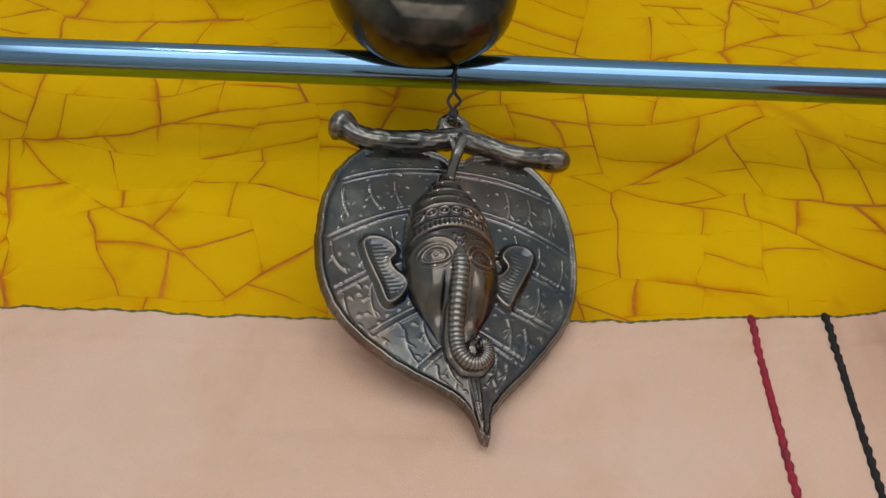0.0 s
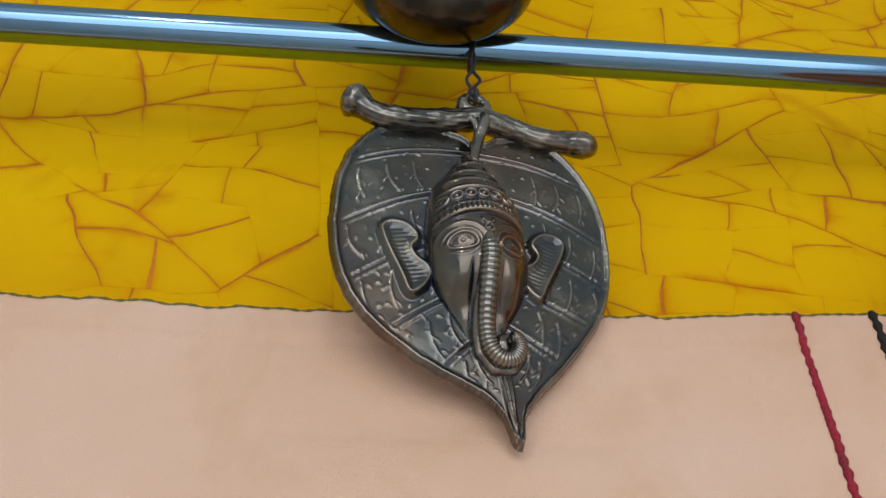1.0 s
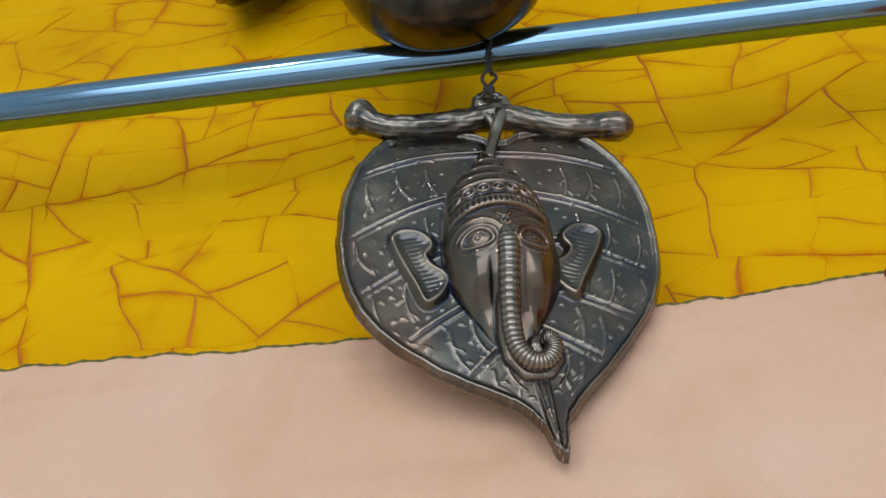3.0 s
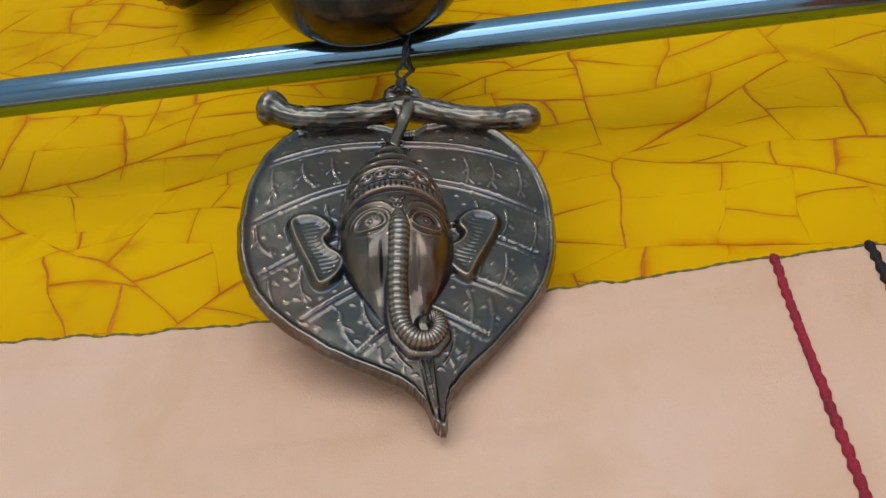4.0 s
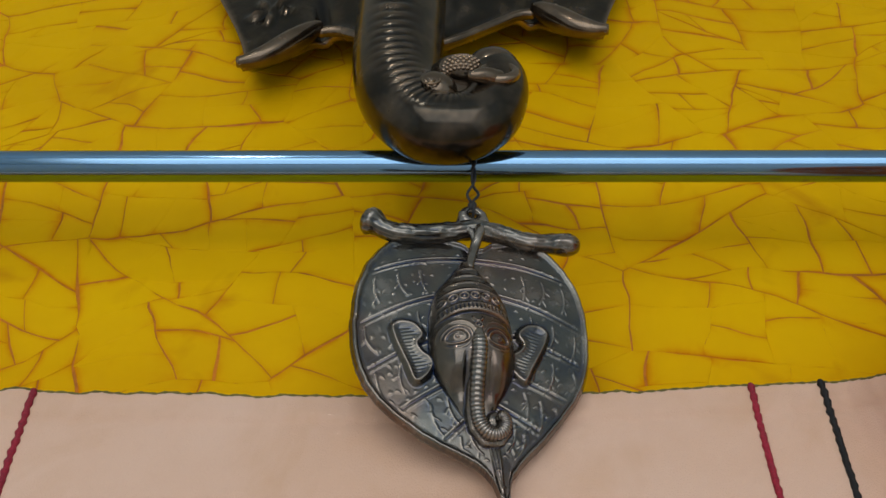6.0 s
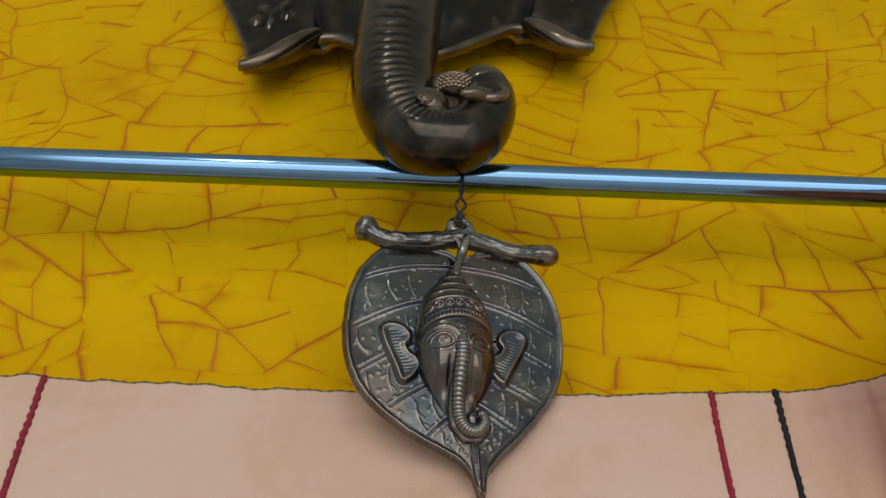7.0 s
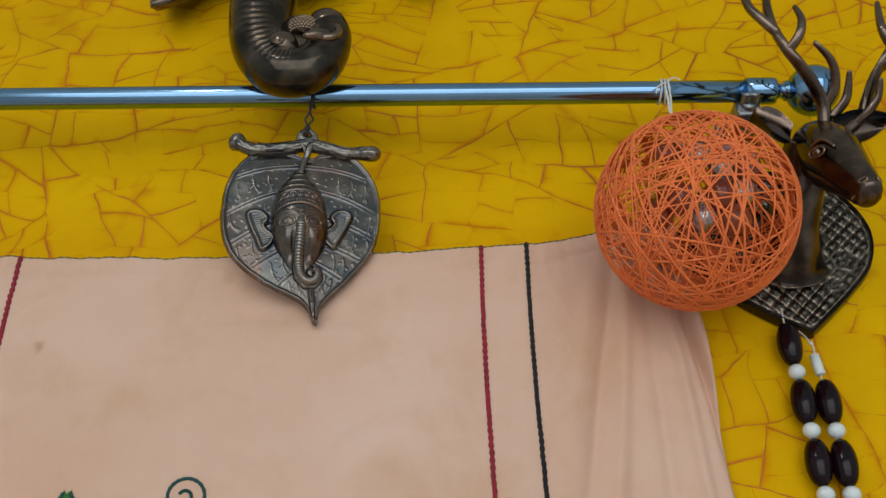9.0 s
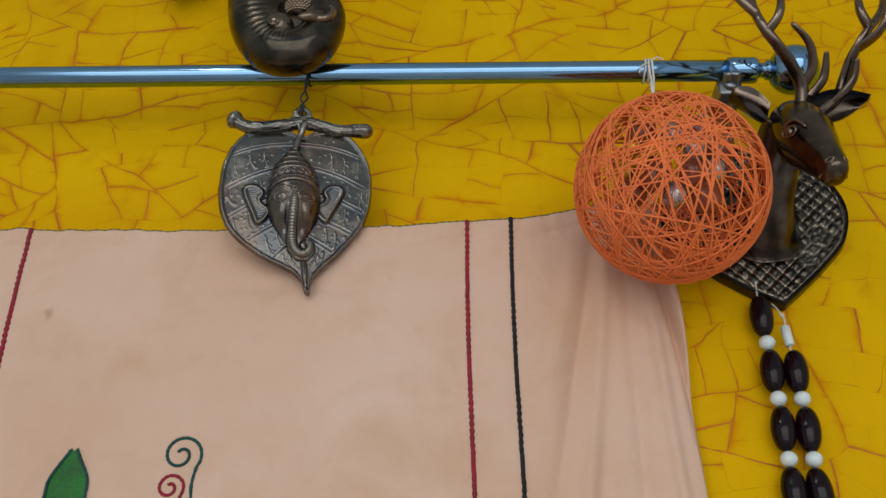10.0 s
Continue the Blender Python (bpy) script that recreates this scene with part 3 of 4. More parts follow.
def head_height(x, y):
    """Relief of the elephant head over the leaf, in its own upright axes a and b."""
    fx, fy = x + 12.2, y + 112
    a, b = fx * math.cos(FT) + fy * math.sin(FT), fy * math.cos(FT) - fx * math.sin(FT)
    h = np.maximum(ear_height(-a, b), ear_height(a + 1.0, b - 8.0))
    # head: pointed crown, wide brow, cheeks narrowing to the jaw; the face sits lower than the ears
    a, b = fx * math.cos(FACE) + fy * math.sin(FACE), 4.5 + fy * math.cos(FACE) - fx * math.sin(FACE)
    f = np.clip((b + 66) / 134, 0, 1)
    table = np.linspace(0, 1, 201)
    half = np.interp(f, table, [HALF(t) for t in table])
    lift = np.interp(f, table, [LIFT(t) for t in table])
    q = np.abs(a) / half
    on = (q < 1) & (b > -66) & (b < 68)
    q = np.minimum(q, 1.0)
    d = lift * (1 - q ** 2.0) ** 0.55
    edge = 1 - q ** 5
    c = b + 0.008 * a * a
    d += 2.0 * ease(19.0, 20.5, c) * edge
    for m, w, z in ((21.0, 1.1, 0.9), (26.5, 0.9, 0.8), (39, 1.1, 1.2), (46, 1.3, 0.8), (53, 1.2, 0.8), (60, 1.2, 0.8)):
        d += z * bell(c - m, w) * edge
    d += 1.0 * np.abs(np.sin(a * 1.15)) * edge * ((c > 21.5) & (c < 26))
    band = (c > 27) & (c < 39)
    for i in range(-3, 4):
        r = np.hypot(a - 7.4 * i, c - 33)
        d += (1.5 * bell(r - 2.9, 0.8) + 1.3 * bell(r, 0.9)) * edge * band
    for s in (-1, 1):
        ex, ey = a - s * 14.0, b - 2.0
        # almond eye in its socket: lids, ball, brow fold and a bag below
        d -= 1.6 * bell(np.hypot(ex / 1.35, ey), 5.2)
        e = np.hypot(ex / 7.4, (ey + 0.02 * ex * ex) / 4.8)
        d += 1.5 * bell(e - 1.0, 0.15) + 2.0 * bell(e, 0.58) - 0.5 * bell(np.hypot(ex, ey) - 1.2, 0.5)
        over = ease(-2.5, 0.5, ey)
        d += over * (0.6 * bell(np.hypot(ex / 9.4, (ey - 0.3) / 6.8) - 1.0, 0.08) + 0.6 * bell(np.hypot(ex / 12.6, (ey - 0.6) / 10.4) - 1.0, 0.10))
        d += (1 - over) * 0.35 * bell(np.hypot(ex / 9.2, (ey + 1) / 6.8) - 1.0, 0.10)
        d -= 0.8 * bell(a - s * 8.2, 1.4) * ease(-4, -12, b) * ease(-34, -22, b)
        d += 3.0 * bell(np.hypot(a - s * 15, (b + 17) / 1.5), 6.5) + 2.0 * bell(np.hypot(a - s * 11, (b + 36) / 1.3), 4.0)
    r = np.hypot(a, b - 9)
    d += 1.5 * bell(r - 2.2, 0.7) + 1.0 * bell(r, 0.8)
    d += 1.5 * bell(np.hypot(a, b - 15.2) - 3.2, 0.8) * ease(16.5, 14.0, b) * (b > 11.5)
    h = np.where(on, np.maximum(h, d), h)
    # the casting is solid behind the trunk
    for (a0, b0, h0), (a1, b1, h1) in zip(TRUNK, TRUNK[1:]):
        d, t = seg_dist(a, b - 4.5, a0, b0, a1, b1)
        h = np.maximum(h, np.maximum(0, h0 + t * (h1 - h0) - 5.5) * np.sqrt(np.maximum(0, 1 - (d / 6.2) ** 2)) ** 0.6)
    return h


def relief(x, y, s):
    head = head_height(x, y)
    return leaf_shape(x, y, s) + leaf_detail(x, y, s) * (1 - ease(0.0, 1.2, head)) + head


bm = bmesh.new()
warm_mask = bm.verts.layers.float.new("warm_mask")
NR, NA = 210, len(RIM)
ring_s = np.linspace(1 / NR, 1, NR)[:, None]
rim_x, rim_y = np.array([p.x for p in RIM])[None, :], np.array([p.y for p in RIM])[None, :]
gx, gy = CENTRE.x + ring_s * (rim_x - CENTRE.x), CENTRE.y + ring_s * (rim_y - CENTRE.y)
gz = relief(gx, gy, ring_s + 0 * gx)
grid = [[bm.verts.new((gx[i, j] * 0.001, gy[i, j] * 0.001, gz[i, j] * 0.001)) for j in range(NA)] for i in range(NR)]
# Raised head and ears take the painted warm reflection.
head_mask = ease(1.0, 7.0, head_height(gx, gy))
for i in range(NR):
    for j in range(NA):
        grid[i][j][warm_mask] = float(head_mask[i, j])
mid = bm.verts.new((CENTRE.x * 0.001, CENTRE.y * 0.001, float(gz[0].mean()) * 0.001))
for j in range(NA):
    bm.faces.new((mid, grid[0][j], grid[0][(j + 1) % NA]))
for a, b in zip(grid, grid[1:]):
    for j in range(NA):
        bm.faces.new((a[j], b[j], b[(j + 1) % NA], a[(j + 1) % NA]))
under = [bm.verts.new((v.co.x * 0.985 - 0.0001, v.co.y * 0.99 - 0.001, -0.0035)) for v in grid[-1]]
for j in range(NA):
    bm.faces.new((grid[-1][j], under[j], under[(j + 1) % NA], grid[-1][(j + 1) % NA]))
bm.faces.new(under[::-1])


def spot(a, b, h):
    """A place on the head from its own upright axes, in millimetres."""
    return Vector((-12.2 + a * math.cos(FACE) - b * math.sin(FACE), -112 + b * math.cos(FACE) + a * math.sin(FACE), h)) * 0.001


# the ringed trunk, curled to one side at its end
path = curve_points([spot(*p) for p in TRUNK], 230)
sweep(bm, path, lambda s, a: 0.001 * ((5.1 - 1.5 * s) * (0.5 + 0.5 * smooth01(0, 0.12, s)) * (1 + 0.11 * abs(math.sin(s * 44 * math.pi)) * smooth01(0.04, 0.1, s)) * (1 - 0.4 * smooth01(0.95, 1.0, s))), 24)
part("leaf_plaque", bm, LEAD, pendant)
bm = bmesh.new()
path = curve_points([(-0.082, -0.0060, 0.003), (-0.074, -0.0110, 0.004), (-0.062, -0.0185, 0.004), (-0.045, -0.0190, 0.004), (-0.02, -0.0160, 0.004), (0.0, -0.0125, 0.005), (0.02, -0.0155, 0.004), (0.042, -0.0205, 0.004), (0.062, -0.0195, 0.003), (0.080, -0.0200, 0.003)], 120)
sweep(bm, path, lambda s, a: 0.0088 * (0.80 + 0.36 * (gauss(s - 0.085, 0.06) + 0.5 * gauss(s - 0.93, 0.06) + 0.2 * gauss(s - 0.5, 0.08)) + 0.022 * math.sin(9 * a + 5 * math.sin(5 * s)) + 0.014 * math.sin(17 * a + 7 * math.sin(7 * s)) + 0.06 * noise.noise((s * 40, math.cos(a) * 3, math.sin(a) * 3)) + 0.13 * noise.noise((s * 9, 3, 1)) + 0.07 * noise.noise((s * 26, math.cos(a) * 2, math.sin(a) * 2))) * min(1, max(0.01, 1 - (1 - s / 0.085) ** 2) ** 0.5 if s < 0.085 else 1, max(0.01, 1 - (1 - (1 - s) / 0.07) ** 2) ** 0.5 if s > 0.93 else 1), 56)
part("branch", bm, LEAD, pendant)
bm = sweep(bmesh.new(), curve_points([(0.002, -0.0145, 0.0095), (0.0015, -0.019, 0.0115), (-0.001, -0.026, 0.0115), (-0.004, -0.034, 0.0105), (-0.0075, -0.044, 0.012), (-0.0100, -0.053, 0.013)], 40), lambda s, a: 0.0040 - 0.0010 * s, 16)
sweep(bm, curve_points([(-0.006, -0.0165, 0.0095), (-0.0045, -0.020, 0.0105), (-0.0035, -0.027, 0.0105), (-0.006, -0.036, 0.0095)], 30), lambda s, a: 0.0026 - 0.0006 * s, 12)
part("stem", bm, LEAD, pendant)
bm = sweep(bmesh.new(), [(0.0066 * math.cos(t), 0.0005 + 0.0066 * math.sin(t), 0.003) for t in np.linspace(0, 2 * math.pi, 36, endpoint=False)], lambda s, a: 0.0042 - 0.0010 * math.sin(2 * math.pi * s), 12, closed=True)
for side in (-1, 1):
    sweep(bm, curve_points([(side * 0.0065, 0.003, 0.003), (side * 0.009, -0.005, 0.003), (side * 0.0135, -0.0115, 0.003)], 14), lambda s, a: 0.0042 - 0.0006 * s, 12)
part("lug", bm, LEAD, pendant)
pendant.matrix_world = LOCAL

# cord from the lug to the rod
cord = thing("hanging_cord", "dark twisted cord looped over the rod", "cord")
for s in (-1, 1):
    pts = []
    low = HOOK + W * 0.004 + N * 0.004
    high = Vector((0.002, RY - RR - 0.0012, RZ - 0.004))
    for i in range(50):
        f = i / 49
        t = f * 10 + (0 if s > 0 else math.pi)
        wide = 0.0012 + 0.0030 * gauss(f - 0.3, 0.14)
        pts.append(low.lerp(high, f) + Vector((wide * math.cos(t), 0.0011 * math.sin(t), 0)))
    part("strand", sweep(bmesh.new(), pts, 0.0011, 8), CORD, cord)
part("loop", sweep(bmesh.new(), [(0.002 + 0.001 * math.sin(t), RY + (RR + 0.0011) * math.cos(t), RZ + (RR + 0.0011) * math.sin(t)) for t in np.linspace(0, 2 * math.pi, 40, endpoint=False)], 0.0012, 8, closed=True), CORD, cord)
part("knot", ball(bmesh.new(), HOOK + W * 0.009 + N * 0.006, 0.0036, (1, 0.8, 1.2), 14), CORD, cord)
part("lug_ring", sweep(bmesh.new(), [HOOK + W * (0.0055 + 0.0055 * math.sin(t)) + N * (0.0035 + 0.0062 * math.cos(t)) for t in np.linspace(0, 2 * math.pi, 30, endpoint=False)], 0.0012, 8, closed=True), CORD, cord)

# ---- large elephant mask above the rod ----
SX0 = -0.046


def mask_parts():
    """One cast shell: ears with flared tips, face, ringed trunk that curls round a sweet."""
    bm = bmesh.new()
    # shell of face and ears: rows from the lower edge upwards
    edge_z = steps((2.344, 2.349, 2.358, 2.370, 2.382, 2.393, 2.392, 2.372, 2.350, 2.338, 2.336))

    def low_edge(x):
        return edge_z(min(1.0, abs(x - SX0) / 0.19))
    nx, nz = 120, 60
    half = 0.183
    front, rear = [], []
    for k in range(nz + 1):
        f = k / nz
        ra, rb = [], []
        for i in range(nx + 1):
            e = -1 + 2 * i / nx
            # the ears widen upwards from their flared tips
            wide = half * (1 + 0.42 * smooth01(0.02, 0.8, f) - 0.03 * gauss(f - 0.06, 0.05))
            x = SX0 + e * wide
            z0 = low_edge(SX0 + e * half)
            z = z0 + f * (2.72 - z0 - 0.05 * abs(e) ** 3)
            q = abs(e)
            y = -0.030 - 0.010 * math.cos(min(1, q) * math.pi / 2)
            face = gauss(q, 0.42) * smooth01(0.0, 0.35, f)
            y -= 0.055 * face
            groove = gauss(q - 0.60, 0.05)
            y += 0.010 * groove
            flare = gauss(f, 0.07) * smooth01(0.66, 0.95, q)
            y -= 0.016 * flare + 0.006 * gauss(f, 0.05)
            # embossed flowers low on each ear
            for cx in (-0.172, 0.172):
                dx, dz = x - SX0 - cx, z - (2.462 if cx < 0 else 2.484)
                r, t = math.hypot(dx, dz), math.atan2(dz, dx)
                if r < 0.034:
                    y -= 0.0085 * gauss(r - 0.016, 0.008) * max(0.0, math.cos(5 * t + 1.5)) ** 2 + 0.004 * gauss(r, 0.005)
            ra.append(bm.verts.new((x, y, z)))
            rb.append(bm.verts.new((SX0 + (x - SX0) * 0.985, min(y + 0.012, -0.006) if f > 0 else y + 0.010, z + 0.002 * (1 - f))))
        front.append(ra)
        rear.append(rb)
    for k in range(nz):
        for i in range(nx):
            bm.faces.new((front[k][i], front[k][i + 1], front[k + 1][i + 1], front[k + 1][i]))
            bm.faces.new((rear[k][i], rear[k + 1][i], rear[k + 1][i + 1], rear[k][i + 1]))
    for i in range(nx):
        bm.faces.new((front[0][i], rear[0][i], rear[0][i + 1], front[0][i + 1]))
        bm.faces.new((front[nz][i], front[nz][i + 1], rear[nz][i + 1], rear[nz][i]))
    for k in range(nz):
        bm.faces.new((front[k][0], front[k + 1][0], rear[k + 1][0], rear[k][0]))
        bm.faces.new((front[k][nx], rear[k][nx], rear[k + 1][nx], front[k + 1][nx]))
    # rolled lip along the flared tips
    for s in (-1, 1):
        pts = [(SX0 + s * q, -0.047 - 0.004 * smooth01(0.11, 0.19, q), low_edge(SX0 + s * q) + 0.006) for q in np.linspace(0.108, 0.184, 24)]
        sweep(bm, pts, lambda t, a: 0.0055 + 0.0075 * math.sin(math.pi * min(1, t * 1.02) ** 0.8), 14)
    sweep(bm, [(SX0 + q, -0.042 - 0.004 * math.cos(q * 12), low_edge(SX0 + q) + 0.002) for q in np.linspace(-0.112, 0.112, 50)], 0.0058, 14)
    # the mask hangs a little askew
    for v in bm.verts:
        v.co.z += 0.152 * (v.co.x - SX0)
    shell, bm = bm, bmesh.new()
    # trunk
    ctrl = [(-0.064, -0.085, 2.60), (-0.064, -0.104, 2.50), (-0.064, -0.112, 2.40), (-0.064, -0.114, 2.30), (-0.0625, -0.116, 2.215), (-0.056, -0.119, 2.160), (-0.037, -0.121, 2.1245), (-0.011, -0.122, 2.1175), (0.009, -0.122, 2.130), (0.018, -0.122, 2.150), (0.0200, -0.123, 2.172), (0.016, -0.124, 2.190)]
    path = curve_points(ctrl, 330)
    size = steps((0.043, 0.042, 0.041, 0.040, 0.0385, 0.0345, 0.0295, 0.0275, 0.0265, 0.0255, 0.025, 0.022))

    def trunk_radius(s, a):
        ridge = max(0.0, math.cos(a - 0.05 + 0.5 * smooth01(0.5, 0.7, s))) ** 20.0
        ring = abs(math.sin(s * 62 * math.pi + 1.2 * math.sin(a)))
        return size(s) * (1 + (0.062 - 0.030 * smooth01(0.5, 0.62, s)) * ridge * (ring - 0.6) * smooth01(0.22, 0.28, s) * smooth01(0.90, 0.84, s))
    sweep(bm, path, trunk_radius, 64)
    # rounded end of the trunk with its lobes and opening
    ball(bm, (0.0165, -0.124, 2.185), 0.0238, (1, 1, 0.9), 28)
    ball(bm, (-0.013, -0.130, 2.178), 0.0175, (1.1, 0.9, 0.9), 22)
    sweep(bm, curve_points([(0.018, -0.143, 2.150), (0.010, -0.150, 2.146), (0.002, -0.153, 2.142), (-0.003, -0.153, 2.142)], 20), lambda s, a: 0.0095 - 0.0070 * s, 16)
    sweep(bm, [(0.0205 + 0.0130 * math.cos(t), -0.1440 + 0.003 * math.sin(t), 2.158 + 0.0130 * math.sin(t)) for t in np.linspace(0, 2 * math.pi, 34, endpoint=False)], 0.0046, 12, closed=True)
    ball(bm, (-0.014, -0.114, 2.160), 0.027, (1, 0.8, 1.3), 20)
    trunk, bm = bm, bmesh.new()
    # the sweets: a round one with a carved oval, a low one, and a beaded heap behind
    ball(bm, (-0.030, -0.136, 2.144), 0.0175, (1.1, 0.95, 1.0), 28)
    ball(bm, (-0.027, -0.140, 2.127), 0.0115, (1.35, 0.8, 0.7), 22)
    for wide, tall in ((0.0066, 0.0085), (0.0026, 0.0062)):
        sweep(bm, [(-0.031 + wide * math.cos(t), -0.1520 + 0.0018 * math.sin(t) + 22 * (wide * math.cos(t)) ** 2, 2.1395 + tall * math.sin(t)) for t in np.linspace(0, 2 * math.pi, 30, endpoint=False)], 0.0010, 8, closed=True)
    ball(bm, (-0.008, -0.132, 2.176), 0.0165, (1.25, 0.9, 0.85), 24)
    for i in range(12):
        for j in range(8):
            u, v = -1.3 + 0.23 * i + 0.11 * (j % 2), -0.7 + 0.22 * j
            ball(bm, (-0.008 + 0.0198 * math.sin(u) * math.cos(v), -0.132 - 0.0142 * math.cos(u) * math.cos(v), 2.176 + 0.0134 * math.sin(v)), 0.0019, n=8)
    return shell, trunk, bm


elephant_mask = thing("elephant_mask", "large dark bronze elephant mask with a curled ringed trunk", "wall mask")
shell_bm, trunk_bm, sweet_bm = mask_parts()
part("face_shell", shell_bm, MASK, elephant_mask)
mask_trunk = part("trunk", trunk_bm, MASK, elephant_mask)
part("sweet", sweet_bm, MASK, mask_trunk, "beaded bronze sweet held in the trunk")

# ---- orange string ball ----
BC, BR = Vector((0.3975, -0.118, 1.925)), 0.0985
string_ball = thing("string_ball", "orange thread ball lantern tied to the rod", "string lantern", at=BC)
rng = random.Random(11)
bm = bmesh.new()
for i in range(72):
    axis = Vector((rng.gauss(0, 1), rng.gauss(0, 1), rng.gauss(0, 1))).normalized()
    off = rng.choice((0.0, 1.0)) * rng.uniform(-0.5, 0.5) + rng.uniform(-0.06, 0.06)
    # the thread was wound in bundles of a few near-parallel turns
    for k in range(rng.choice((1, 1, 1, 2, 3))):
        turn = (axis + 0.05 * Vector((rng.gauss(0, 1), rng.gauss(0, 1), rng.gauss(0, 1)))).normalized()
        o = off + 0.014 * k + rng.uniform(-0.004, 0.004)
        rad = BR * rng.uniform(0.982, 1.0)
        side = turn.orthogonal().normalized()
        other = turn.cross(side)
        r = rad * math.sqrt(1 - o * o)
        pts = [turn * rad * o + side * r * math.cos(t) + other * r * math.sin(t) for t in np.linspace(0, 2 * math.pi, 56, endpoint=False)]
        sweep(bm, pts, rng.choice((0.0006, 0.0008, 0.0011)), 5, closed=True)
part("thread_shell", bm, ORANGE, string_ball)
beads = [(-0.045, -0.025, 0.020, 0), (-0.030, -0.040, 0.008, 0), (-0.052, -0.020, -0.004, 0), (-0.034, -0.030, 0.034, 1), (-0.030, -0.030, -0.018, 1), (-0.048, -0.010, -0.022, 1), (0.020, -0.030, 0.036, 1), (0.036, -0.030, 0.014, 1), (0.012, -0.034, 0.012, 2), (0.030, -0.028, -0.010, 2), (0.046, -0.014, 0.034, 2), (0.008, -0.030, -0.014, 1), (-0.008, -0.040, 0.024, 2), (0.020, -0.020, -0.036, 1), (-0.010, -0.024, -0.036, 2)]
for x, y, z, k in beads:
    part("bauble", ball(bmesh.new(), (x, y - 0.026, z - 0.008), (0.010, 0.0155, 0.0125)[k], (1, 1, 1.08), 18), (GOLD, AMBER, SILVER)[k], string_ball, ("shiny gold bauble", "glossy amber-red bauble", "silver bauble")[k])
part("bauble_string", sweep(bmesh.new(), curve_points([(0, 0, 0.098), (-0.01, -0.02, 0.05), (-0.035, -0.03, 0.02), (-0.03, -0.03, -0.018), (0.01, -0.03, -0.014), (0.02, -0.02, -0.036)], 40), 0.0008, 6), WHITE_YARN, string_ball)
tie = thing("ball_tie", "white yarn tie knotted round the rod", "yarn")
for k, dx in enumerate((-0.004, 0.001, 0.005)):
    part("wrap", sweep(bmesh.new(), [(0.399 + dx + 0.0015 * math.sin(t + k), RY + (RR + 0.0012) * math.cos(t), RZ + (RR + 0.0012) * math.sin(t)) for t in np.linspace(0, 2 * math.pi, 36, endpoint=False)], 0.0011, 7, closed=True), WHITE_YARN, tie)
part("drop", sweep(bmesh.new(), curve_points([(0.398, RY - RR - 0.001, RZ - 0.004), (0.400, RY - 0.010, RZ - 0.022), (0.398, RY - 0.015, RZ - 0.045), (0.399, -0.113, 2.027)], 30), lambda s, a: 0.0013 + 0.0004 * math.sin(60 * s + a), 8), WHITE_YARN, tie)
part("drop", sweep(bmesh.new(), curve_points([(0.402, RY - RR - 0.001, RZ - 0.002), (0.403, RY - 0.011, RZ - 0.02), (0.3995, RY - 0.016, RZ - 0.05), (0.400, -0.115, 2.027)], 30), 0.0011, 8), WHITE_YARN, tie)
part("loose_end", sweep(bmesh.new(), curve_points([(0.400, RY - RR - 0.002, RZ), (0.408, RY - RR - 0.004, RZ + 0.006), (0.416, RY - RR - 0.003, RZ + 0.003)], 14), 0.0009, 7), WHITE_YARN, tie)
part("loose_end", sweep(bmesh.new(), curve_points([(0.398, RY - RR - 0.002, RZ), (0.389, RY - RR - 0.004, RZ - 0.008), (0.386, RY - RR - 0.004, RZ - 0.018)], 14), 0.0009, 7), WHITE_YARN, tie)

# ---- deer head on a quilted plaque ----
PX = 0.516
FLOWERS = ((0.066, -0.020, 0.014), (0.048, -0.050, 0.009), (-0.066, -0.020, 0.014), (-0.044, -0.052, 0.009))


